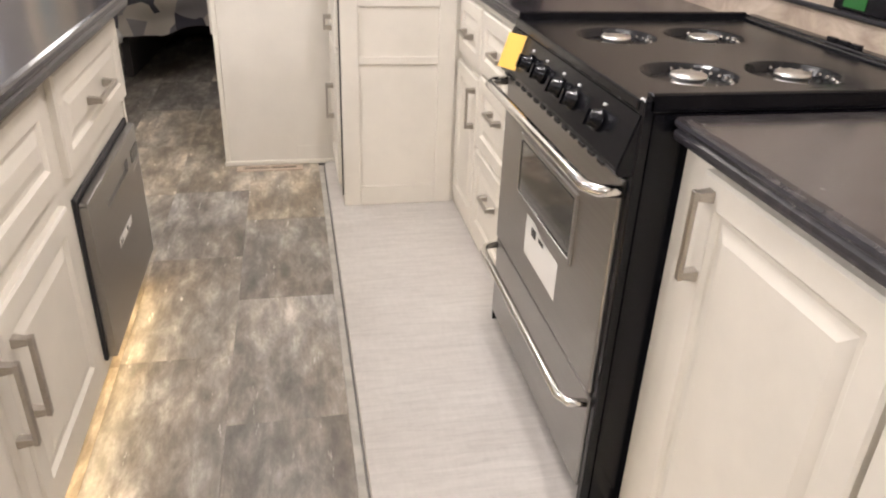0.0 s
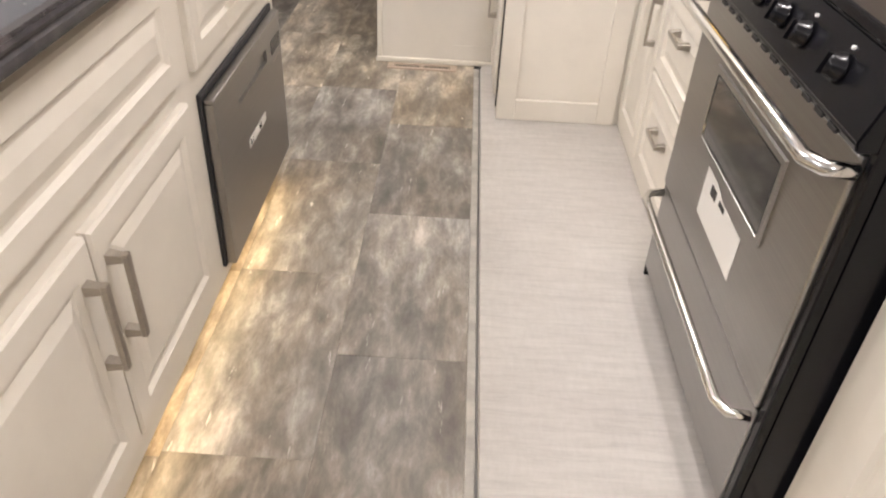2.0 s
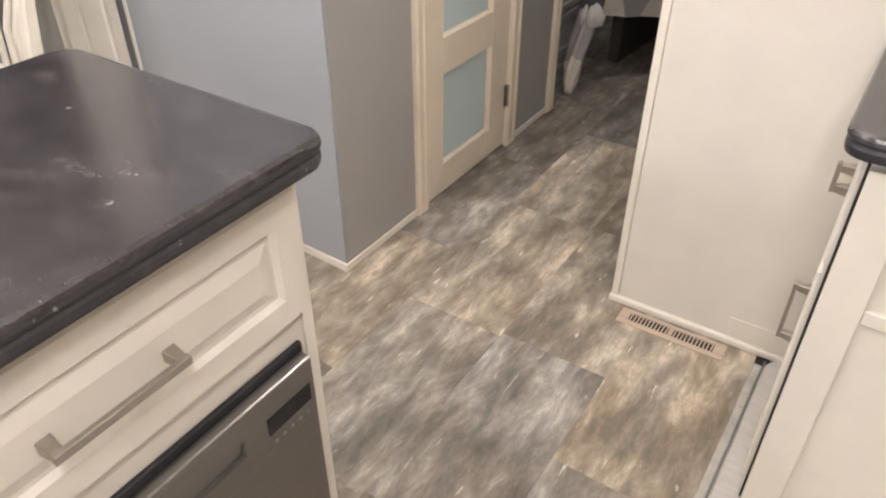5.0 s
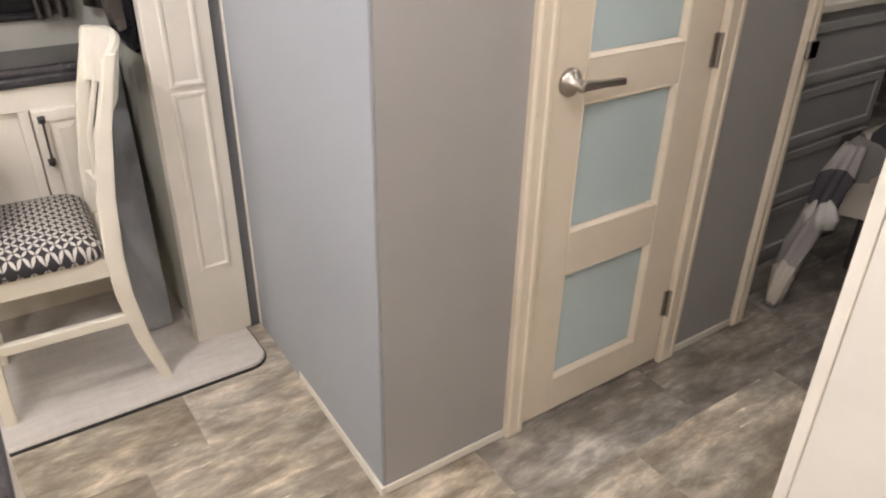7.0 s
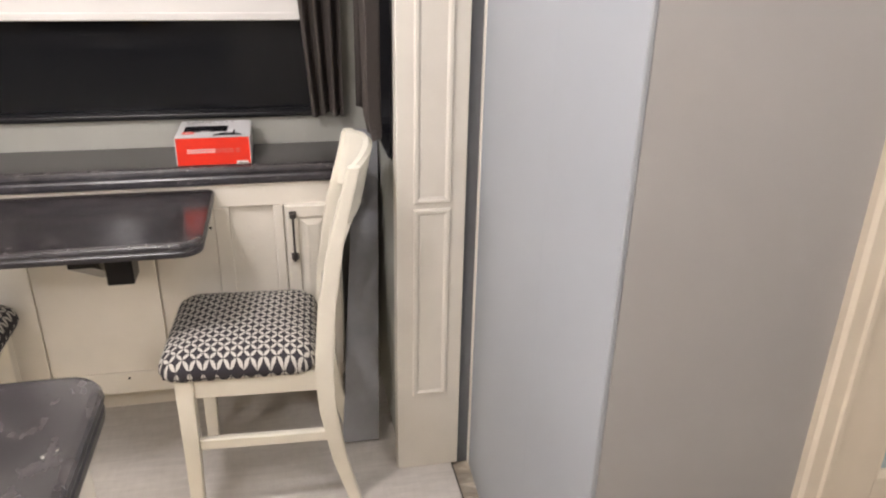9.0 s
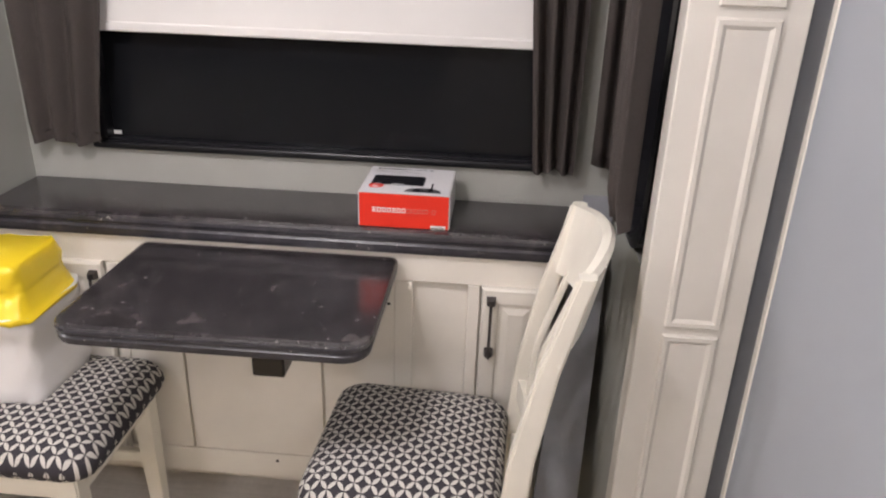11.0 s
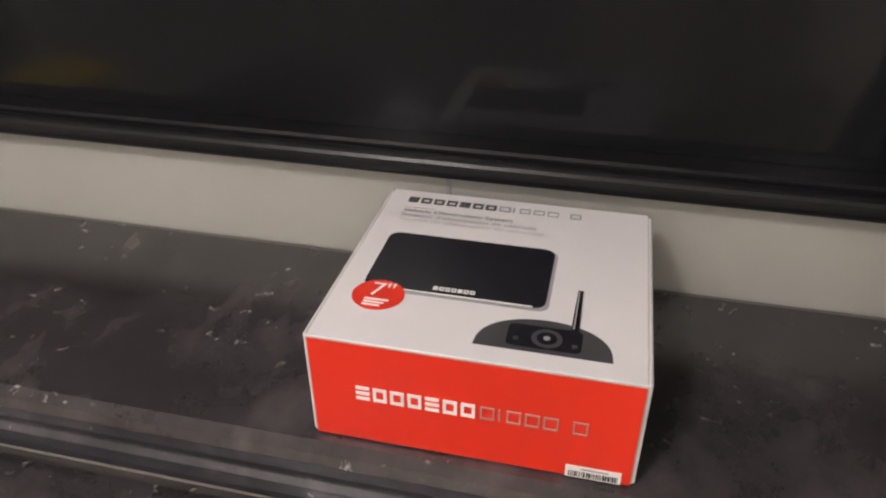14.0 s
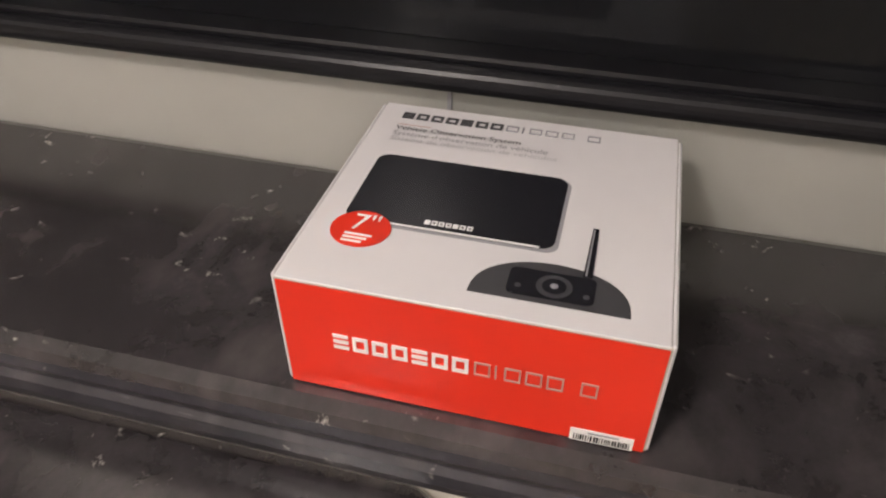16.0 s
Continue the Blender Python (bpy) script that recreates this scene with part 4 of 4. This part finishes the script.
part("energy_label", box(FXD + 0.0202, FXD + 0.0208, 3.110, 3.277, 0.316, 0.340), M_PAPER, dw, "white strip label with dark print")
for y, w in ((3.130, 0.010), (3.215, 0.012), (3.232, 0.005), (3.150, 0.004)):
    part("label_print", box(FXD + 0.0209, FXD + 0.0213, y - 0.008, y - 0.008 + w, 0.320, 0.334), M_INK, dw)

# ---- dinette cabinets ----
CX = -2.150
dc = thing("dinette_cabinet", (-2.2, 3.35, 0.014), "cream low cabinet run below the dinette window", "cabinet")
part("body", box(-2.344, CX, 2.702, 3.925, 0.165, 0.7818), M_CAB, dc)
part("plinth", box(-2.344, -2.30, 2.702, 3.925, 0.014, 0.1645), M_CAB, dc)
part("top_rail", box(CX + 0.0003, CX + 0.014, 2.702, 3.925, 0.716, 0.7815, 0.002, 1), M_CAB, dc)
part("bottom_rail", box(CX + 0.0003, CX + 0.014, 2.702, 3.925, 0.165, 0.235, 0.002, 1), M_CAB, dc)
for y0, y1 in ((2.958, 2.985), (3.590, 3.630), (3.745, 3.772), (3.905, 3.925)):
    part("stile", box(CX + 0.0003, CX + 0.014, y0, y1, 0.2353, 0.7157, 0.002, 1), M_CAB, dc)
part("flat_panel", box(CX + 0.0003, CX + 0.011, 3.112, 3.425, 0.2353, 0.7157, 0.001, 1), M_CAB, dc)
part("flat_panel", box(CX + 0.0003, CX + 0.011, 3.431, 3.5895, 0.2353, 0.7157, 0.001, 1), M_CAB, dc)
part("flat_panel", box(CX + 0.0003, CX + 0.011, 2.9855, 3.106, 0.2353, 0.7157, 0.001, 1), M_CAB, dc)
for y0, y1, hy in ((3.775, 3.922, 3.796), (2.715, 2.955, 2.94)):
    dd = part("door", front((CX + 0.0142, y0, 0.211), Y, X, y1 - y0, 0.508, ((0, 0), (0, 0.014), (0.004, 0.018), (0.034, 0.018), (0.038, 0.012), (0.044, 0.012), (0.058, 0.017))), M_CAB, dc)
    part("handle", pull((CX + 0.032, hy, 0.562), (CX + 0.032, hy, 0.702), X, 0.018, 0.006, 0.005), M_DARKPULL, dd, "slim dark bronze pull")
for y, z in ((3.578, 0.66), (3.40, 0.20), (3.31, 0.215)):
    part("screw", lathe((CX + 0.0138, y, z), X, ((0, 0.004), (0.002, 0.003)), 8), M_GAP, dc)
worktop("ledge_worktop", -2.344, -2.121, 2.702, 3.984, 0.834, 0.052, (0.002, 0.004, 0.004, 0.002), "dark mottled stone-look ledge below the window")

# ---- dinette table ----
tb = thing("dining_table", (-2.0, 3.335, 0.60), "dark stone-look drop-leaf table fixed to the dinette cabinet", "table")
TT = (-2.1355, -1.760, 3.052, 3.600, 0.774, 0.036, (0.02, 0.05, 0.05, 0.02))
part("tabletop", slab(*TT, ((0.008, 0.30), (0.0015, 0.17), (0.001, 0.16), (0.004, 0.06), (0.012, 0.0))), M_TOP, tb)
part("edge_band", slab(*TT, OGEE[:8] + ((0.0015, 0.175),)), M_EDGE, tb, "scuffed moulded edge")
bk = rings([[(x, y, z) for x, z in ((-2.135, 0.7375), (-1.83, 0.7375), (-1.83, 0.700), (-2.085, 0.560), (-2.135, 0.560))] for y in (3.30, 3.355)])
part("bracket", bk, M_BLACK, tb, "black steel fold-down bracket")
part("bracket_block", box(-1.93, -1.86, 3.368, 3.428, 0.638, 0.7378, 0.004), M_BLACK, tb, "black hinge block")
part("bracket_plate", box(-2.1358, -2.1335, 3.285, 3.37, 0.54, 0.728), M_BLACK, tb)


# ---- chairs ----
def limb(path, bev=0.004):
    """A tapered square bar: path of (x, y, z, width in x, width in y)."""
    bm = rings([[(x + sx * w / 2, y + sy * d / 2, z) for sx, sy in ((-1, -1), (1, -1), (1, 1), (-1, 1))] for x, y, z, w, d in path])
    longs = [e for e in bm.edges if abs(e.verts[0].co.z - e.verts[1].co.z) > 0.02]
    bmesh.ops.bevel(bm, geom=longs, offset=bev, segments=2, affect="EDGES")
    return bm


def build_chair():
    """Facing -y; near side towards +x. Origin between the feet."""
    ch = thing("dining_chair", (0, 0, 0), "cream slat-back dining chair with leaf-print upholstered seat", "chair", "dinette chairs")
    half = 0.146
    for sx in (-1, 1):
        x = sx * half
        part("front_leg", limb([(x, -0.195, 0.0, 0.030, 0.030), (x, -0.190, 0.25, 0.037, 0.037), (x, -0.188, 0.418, 0.042, 0.042)]), M_CHAIR, ch)
        back = [(x, 0.205, 0.0, 0.026, 0.030), (x, 0.165, 0.15, 0.030, 0.036), (x * 1.01, 0.142, 0.30, 0.032, 0.042), (x * 1.03, 0.138, 0.42, 0.034, 0.046), (x * 1.06, 0.150, 0.58, 0.033, 0.042), (x * 1.08, 0.178, 0.75, 0.031, 0.034), (x * 1.10, 0.222, 0.925, 0.028, 0.026)]
        part("back_leg", limb(back), M_CHAIR, ch)
        part("side_rail", box(x - 0.011, x + 0.011, -0.168, 0.121, 0.362, 0.420, 0.003, 1), M_CHAIR, ch)
        part("stretcher", box(x - 0.010, x + 0.010, -0.172, 0.148, 0.210, 0.240, 0.003, 1), M_CHAIR, ch)
    part("front_rail", box(-half + 0.022, half - 0.022, -0.202, -0.178, 0.362, 0.420, 0.003, 1), M_CHAIR, ch)
    part("back_rail", box(-half + 0.018, half - 0.018, 0.128, 0.150, 0.362, 0.420, 0.003, 1), M_CHAIR, ch)
    # crest rail, bowed back and arched
    loops = []
    for k in range(13):
        u = -1 + 2 * k / 12
        x = u * 0.168
        y = 0.206 + 0.046 * (1 - u * u)
        zt = 0.922 + 0.022 * (1 - u * u)
        zb = 0.785 + 0.020 * (1 - u * u)
        loops.append([(x, y - 0.030, zb), (x, y - 0.008, zb), (x, y + 0.020, zt - 0.008), (x, y + 0.012, zt), (x, y - 0.002, zt - 0.004)])
    part("crest_rail", rings(loops), M_CHAIR, ch, smooth=False)
    part("lower_rail", rings([[(u * 0.146, 0.142 + 0.02 * (1 - u * u) + dy, z) for dy, z in ((-0.010, 0.500), (0.010, 0.500), (0.012, 0.545), (-0.008, 0.545))] for u in [-1 + 2 * k / 8 for k in range(9)]]), M_CHAIR, ch)
    for k in range(5):
        u = -0.66 + 0.33 * k
        x = u * 0.152
        bow = 0.024 * (1 - u * u)
        part("slat", limb([(x, 0.143 + bow, 0.535, 0.022, 0.012), (x * 1.03, 0.154 + bow, 0.66, 0.022, 0.012), (x * 1.06, 0.186 + bow * 2.1, 0.815, 0.022, 0.012)], 0.002), M_CHAIR, ch)
    # cushion: domed, a little wider at the front
    shape = []
    for inset, z in ((0.018, 0.4205), (0.005, 0.425), (0.0, 0.438), (0.002, 0.454), (0.009, 0.469), (0.022, 0.481), (0.046, 0.491), (0.080, 0.498), (0.120, 0.502), (0.165, 0.504)):
        shape.append([(x * (1.0 - 0.07 * (y + 0.2)), y, z) for x, y in outline(-0.185 + inset, 0.185 - inset, -0.245 + inset, 0.122 - inset, [max(0.006, 0.05 - inset * 0.3)] * 4, 5)])
    part("seat", rings(shape), M_SEAT, ch, "charcoal and cream leaf-print cushion", True)
    return ch


chair = build_chair()
chair.matrix_basis = pose(-1.905, 3.718, 0.014, 0, 0, -3)
chair2 = copy_thing(chair, pose(-1.945, 2.835, 0.014, 0, 0, 180))
tagged(chair2, "cream slat-back dining chair with a shopping bag on its leaf-print seat", "chair", "dinette chairs")

# shopping bag on the second chair
bag = thing("plastic_bag", (-1.99, 2.850, 0.50), "white plastic bag with a bright yellow printed top", "bag")
rnd = random.Random(4)


def sack(z0, z1, wx, wy, taper, seed):
    """A slumped, crumpled bag."""
    loops = []
    for j in range(15):
        s = j / 14
        k = 1 - taper * s + 0.06 * math.sin(s * 7 + seed)
        lp = []
        for px, py in outline(-wx, wx, -wy, wy, [0.035] * 4, 7):
            p = Vector((px * 26, py * 26, s * 3.5 + seed))
            c = 1 + 0.10 * noise.noise(p) + 0.05 * noise.noise(p * 3.1)
            lp.append((-1.99 + px * k * c, 2.850 + py * k * c, z0 + (z1 - z0) * s + (0.012 * noise.noise(p * 1.7) if 0 < j else 0)))
        loops.append(lp)
    return rings(loops)


part("sack", sack(0.511, 0.70, 0.10, 0.075, 0.0, 1), M_BAG, bag, "white crumpled plastic", True)
part("printed_top", sack(0.69, 0.80, 0.103, 0.078, 0.30, 2), M_BAGY, bag, "bright yellow print", True)

# ---- carton on the ledge ----
BX0, BX1, BY0, BY1, BZ0, BZ1 = -2.314, -2.139, 3.513, 3.701, 0.8345, 0.9090
cb = thing("carton", ((BX0 + BX1) / 2, (BY0 + BY1) / 2, BZ0), "red and white printed carton of an electronic device on the ledge", "box")
part("shell", box(BX0, BX1 - 0.0008, BY0 + 0.0006, BY1 - 0.0006, BZ0, BZ1 - 0.001, 0.0015, 1), M_KRAFT, cb)
part("front_face", box(BX1 - 0.0007, BX1, BY0 + 0.003, BY1 - 0.003, BZ0 + 0.001, BZ1 - 0.0025), M_RED, cb, "red printed front")
part("lid", box(BX0, BX1 + 0.0002, BY0 + 0.003, BY1 - 0.003, BZ1 - 0.0009, BZ1, 0.0004, 1), M_CARD, cb, "white printed lid")
part("side_flap", box(BX0 + 0.002, BX1 - 0.001, BY1 - 0.0028, BY1 - 0.0004, BZ0 + 0.001, BZ1 - 0.0002, 0.001, 1), M_CARD, cb)
part("side_flap", box(BX0 + 0.002, BX1 - 0.001, BY0 + 0.0004, BY0 + 0.0028, BZ0 + 0.001, BZ1 - 0.0002, 0.001, 1), M_CARD, cb)


def on_lid(pts, lift=0.0003):
    """pts in shares of the lid: u along the front (0..1), v from the front edge back (0..1)."""
    bm = bmesh.new()
    w, d = BY1 - BY0, BX1 - BX0
    rings([[(BX1 - v * d, BY0 + u * w, BZ1 + h) for u, v in pts] for h in (0.0001, lift)], bm=bm)
    return bm


def on_front(pts, lift=0.0003):
    bm = bmesh.new()
    w, h = BY1 - BY0, BZ1 - BZ0
    rings([[(BX1 + k, BY0 + u * w, BZ0 + v * h) for u, v in pts] for k in (0.0001, lift)], bm=bm)
    return bm


def rect(u0, u1, v0, v1):
    return [(u0, v0), (u1, v0), (u1, v1), (u0, v1)]


# picture of the screen
part("printed_shadow", on_lid(outline(0.108, 0.689, 0.278, 0.646, [0.035] * 4), 0.0002), M_INKGREY, cb)
scr = part("printed_screen", on_lid(outline(0.096, 0.678, 0.291, 0.656, [0.04] * 4), 0.0004), M_INK, cb, "printed black screen")
part("printed_bezel", on_lid(rect(0.138, 0.640, 0.292, 0.299), 0.0006), M_WHITEINK, cb)
part("printed_dot", on_lid([(0.163 + 0.083 * math.cos(a * math.tau / 32), 0.250 + 0.083 * math.sin(a * math.tau / 32)) for a in range(32)], 0.0007), M_RED, cb, "red round badge")
# picture of the camera: half dome with antenna
dome = [(0.692 + 0.197 * math.cos(radians(a)), 0.072 + 0.162 * math.sin(radians(a)) ** 0.8) for a in range(0, 181, 9)]
part("printed_camera", on_lid(dome, 0.0004), M_DARKINK, cb, "printed black camera")
part("printed_camera_plate", on_lid(outline(0.585, 0.800, 0.090, 0.198, [0.02] * 4), 0.0006), M_INK, cb)
for u, v, r, m_ in ((0.70, 0.142, 0.045, M_DARKINK), (0.70, 0.142, 0.030, M_INK), (0.70, 0.142, 0.010, M_INKGREY), (0.612, 0.125, 0.008, M_DARKINK), (0.78, 0.12, 0.008, M_DARKINK)):
    part("printed_lens", on_lid([(u + r * math.cos(a * math.tau / 20), v + r * math.sin(a * math.tau / 20)) for a in range(20)], 0.0006 + (0.05 - r) * 0.01), m_, cb)
part("printed_antenna", on_lid([(0.764, 0.20), (0.788, 0.20), (0.786, 0.418), (0.770, 0.420)], 0.0007), M_INK, cb)
part("printed_antenna_glint", on_lid([(0.769, 0.205), (0.774, 0.205), (0.776, 0.412), (0.772, 0.412)], 0.0009), M_INKGREY, cb)


def emblem(place, u0, u1, v0, v1, shapes, thin, material, name):
    """A maker's mark as a row of plain shapes: bar stacks (=), rings (o) and posts (i)."""
    wide = {"i": 0.30, " ": 0.45}
    gap = 0.28
    total = sum(wide.get(c, 1.0) for c in shapes) + gap * (len(shapes) - 1)
    unit = (u1 - u0) / total
    bar, a = (v1 - v0) * thin, u0
    for c in shapes:
        b = a + unit * wide.get(c, 1.0)
        side = unit * thin * 1.1
        mid = (v0 + v1) / 2
        low, high, centre = rect(a, b, v0, v0 + bar), rect(a, b, v1 - bar, v1), rect(a, b, mid - bar / 2, mid + bar / 2)
        left, right = rect(a, a + side, v0 + bar, v1 - bar), rect(b - side, b, v0 + bar, v1 - bar)
        pieces = {"=": (high, centre, low), "o": (low, high, left, right), "i": (rect(a, a + side, v0, v1),)}.get(c, ())
        for pts in pieces:
            part(name, place(pts, 0.0008), material, cb)
        a = b + unit * gap


emblem(on_front, 0.157, 0.520, 0.445, 0.575, "=ooo=oo", 0.20, M_WHITEINK, "printed_mark")
emblem(on_front, 0.535, 0.845, 0.450, 0.570, "oiooo o", 0.10, M_SILVER, "printed_mark")
emblem(on_lid, 0.092, 0.430, 0.900, 0.938, "=ooo=oo", 0.20, M_DARKINK, "printed_mark")
emblem(on_lid, 0.442, 0.745, 0.901, 0.936, "oiooo o", 0.11, M_INKGREY, "printed_mark")
emblem(on_lid, 0.322, 0.456, 0.318, 0.336, "=ooo=oo", 0.22, M_WHITEINK, "printed_mark")
part("printed_rule", on_lid(rect(0.093, 0.205, 0.856, 0.859)), M_SILVER, cb)


def words(text, size, place, material, name, width):
    cu = bpy.data.curves.new(name, "FONT")
    cu.body, cu.size, cu.extrude, cu.space_character = text, size, 0.0, 1.0
    tmp = bpy.data.objects.new(name, cu)
    scene.collection.objects.link(tmp)
    bpy.context.view_layer.update()
    me = bpy.data.meshes.new_from_object(tmp.evaluated_get(bpy.context.evaluated_depsgraph_get()))
    bpy.data.objects.remove(tmp)
    stretch = width / (max(v.co.x for v in me.vertices) - min(v.co.x for v in me.vertices))
    for v in me.vertices:
        v.co = place(v.co.x * stretch, v.co.y, v.co.z)
    me.materials.clear()
    me.materials.append(material)
    ob = new(name, me)
    ob.parent = cb
    off = base_of(cb)
    for v in me.vertices:
        v.co = v.co - off
    return ob


W_, D_, H_ = BY1 - BY0, BX1 - BX0, BZ1 - BZ0


def lid_at(u, v):
    return lambda x, y, z: Vector((BX1 - v * D_ - y, BY0 + u * W_ + x, BZ1 + 0.0010 + abs(z)))


words("Vehicle Observation System", 0.0066, lid_at(0.093, 0.816), M_DARKINK, "printed_text", 0.0772)
words("Système d'observation de véhicule", 0.0066, lid_at(0.093, 0.778), M_INKGREY, "printed_text", 0.094)
words("Sistema de observación de vehículos", 0.0062, lid_at(0.093, 0.744), M_INKLIGHT, "printed_text", 0.100)
words("7\"", 0.019, lid_at(0.130, 0.240), M_WHITEINK, "printed_text", 0.0135)
for k in range(3):
    part("printed_line", on_lid(rect(0.128, 0.204 - k * 0.010, 0.216 - k * 0.016, 0.223 - k * 0.016), 0.0012), M_WHITEINK, cb)
sl = part("barcode_label", on_front(rect(0.795, 0.957, 0.012, 0.128), 0.0006), M_PAPER, cb, "white barcode label")
r5 = random.Random(9)
u = 0.805
while u < 0.95:
    w = r5.choice((0.002, 0.003, 0.005))
    part("bar", on_front(rect(u, u + w, 0.025, 0.078), 0.0009), M_INK, sl)
    u += w + r5.choice((0.002, 0.003, 0.004))
part("printed_line", on_front(rect(0.84, 0.92, 0.098, 0.112), 0.0009), M_INKGREY, sl)

# ---- bedroom beyond the doorway ----
bed = thing("bed", (-0.2, 7.0, 0.0), "bed with a hanging grey geometric quilt on a black base", "bed")
PLAN = ((-1.04, 6.2), (-0.99, 6.2), (-0.91, 7.5), (0.7, 7.6), (0.7, 8.6), (-1.04, 8.6))
part("base", rings([[(x, y, z) for x, y in PLAN] for z in (0.001, 0.30)]), M_WOODDARK, bed, "black fabric base")
part("mattress", box(-1.03, 0.77, 6.42, 8.6, 0.301, 0.54, 0.05, 3), M_CARD, bed)
q = []
for k in range(41):
    x = -1.055 + 1.83 * k / 40
    yf = 5.94 + 0.95 * min(max(x + 1.055, 0.0), 0.48)
    fold = 0.018 * math.sin(k * 1.7)
    q.append([(x, 8.5, 0.57), (x, 6.55, 0.57), (x, yf + 0.10, 0.555 + 0.008 * math.sin(k)), (x, yf + 0.02, 0.52), (x, yf + fold, 0.40), (x, yf - 0.01 + fold * 1.5, 0.275 + 0.014 * math.sin(k * 0.8))])
qb = rings(q, False, False, False)
bmesh.ops.solidify(qb, geom=qb.faces[:], thickness=0.012)
part("quilt", qb, M_QUILT, bed, "grey and charcoal geometric quilt", True)
sd = rings([[(-1.062 + 0.012 * math.sin(k * 1.3), 5.95 + k * 0.085, z + (0.012 * math.sin(k * 0.9) if z < 0.3 else 0)) for k in range(31)] for z in (0.565, 0.42, 0.29)], False, False, False)
bmesh.ops.solidify(sd, geom=sd.faces[:], thickness=0.010)
part("side_drape", sd, M_QUILT, bed, smooth=True)


def hanging(path, bm=None):
    """A loosely gathered length of cloth along a path of (x, y, z, radius)."""
    loops = []
    for i, (x, y, z, r) in enumerate(path):
        loops.append([(x + math.cos(a) * r * (1 + 0.28 * math.sin(5 * a + i)), y + math.sin(a) * r * (1 + 0.28 * math.sin(5 * a + i)), z) for a in [k * math.tau / 30 for k in range(30)]])
    return rings(loops, bm=bm)


part("hanging_corner", hanging(((-1.02, 5.965, 0.54, 0.03), (-1.03, 5.93, 0.44, 0.045), (-1.03, 5.89, 0.33, 0.04), (-1.035, 5.83, 0.22, 0.038), (-1.04, 5.79, 0.12, 0.034), (-1.035, 5.765, 0.05, 0.028), (-1.03, 5.75, 0.003, 0.020))), M_QUILT, bed, "dark gathered corner of the quilt", True)
part("pale_lining", hanging(((-1.015, 5.872, 0.265, 0.012), (-1.01, 5.868, 0.285, 0.040), (-1.01, 5.872, 0.325, 0.046), (-1.012, 5.88, 0.36, 0.030), (-1.015, 5.885, 0.375, 0.008))), M_SHADE, bed, "pale turned-out lining", True)
chest = thing("dresser", (-1.45, 6.3, 0.0), "taupe chest of drawers with cream trim in the bedroom", "dresser")
part("body", box(-1.75, -1.22, 5.75, 6.45, 0.0, 0.92, 0.004), M_WALL2, chest)
for k in range(4):
    part("drawer", front((-1.2198, 5.78, 0.05 + k * 0.215), Y, X, 0.64, 0.195, ((0, 0), (0.002, 0.014), (0.03, 0.014), (0.036, 0.008))), M_WALL2, chest)
part("top", box(-1.77, -1.20, 5.73, 6.47, 0.9205, 0.95, 0.006), M_TRIM, chest)

# ---- ceiling lamps (out of view above) ----
for x, y in ((0.25, 0.5), (0.35, 2.7), (-0.15, 4.4), (-1.25, 3.15), (-1.5, 1.2), (-0.8, 6.15)):
    cl = thing("ceiling_light", (x, y, CEIL - 0.02), "round white flush ceiling light", "lamp", "ceiling lights")
    part("ring", lathe((x, y, CEIL - 0.0005), (0, 0, -1), ((0, 0.11), (0.012, 0.105), (0.016, 0.09)), 24), M_CEIL, cl)
    part("lens", lathe((x, y, CEIL - 0.0168), (0, 0, -1), ((0, 0.088), (0.004, 0.08)), 24), M_LAMP, cl)

# ---- floor planks ----
def plank_mesh(w, l):
    bm = rings([[(sx * (w / 2 - i), sy * (l / 2 - i), z) for sx, sy in ((-1, -1), (1, -1), (1, 1), (-1, 1))] for i, z in ((0.0002, -0.006), (0.0002, -0.0005), (0.0009, 0.0))])
    return finish("plank", bm, M_PLANK)


FULL = plank_mesh(PW, PL)
WALLS_X = (-2.6, 0.10)
# row starts along the aisle: one plank end per row
STARTS = {0: 2.726, -1: 3.028 - PL, -2: 4.227, -3: 4.49}
r7 = random.Random(21)
for row in range(-8, 1):
    x0 = ROW0 + row * PW
    start = STARTS.get(row, r7.uniform(0, PL))
    w = PW if row < 0 else AISLE_R - x0
    mesh = FULL if row < 0 else plank_mesh(w, PL)
    k0 = math.floor((-1.4 - start) / PL)
    for k in range(k0, k0 + 18):
        yc = start + (k + 0.5) * PL
        if yc > 9.0 or yc < -1.5:
            continue
        if x0 + w < -1.10 and 4.62 < yc < 5.6:
            continue
        if x0 + w < -1.75 and 2.4 < yc < 4.5:
            continue
        ob = new("plank", mesh)
        ob.parent = floor
        ob.location = Vector((x0 + w / 2, yc, 0.0)) - floor.location
for row in range(1, 4):
    for k in range(9):
        ob = new("plank", FULL)
        ob.parent = floor
        ob.location = Vector((AISLE_R + 0.002 + (row - 0.5) * PW, 4.85 + (k + 0.5 - 0.33 * row) * PL + 0.3, 0.0)) - floor.location
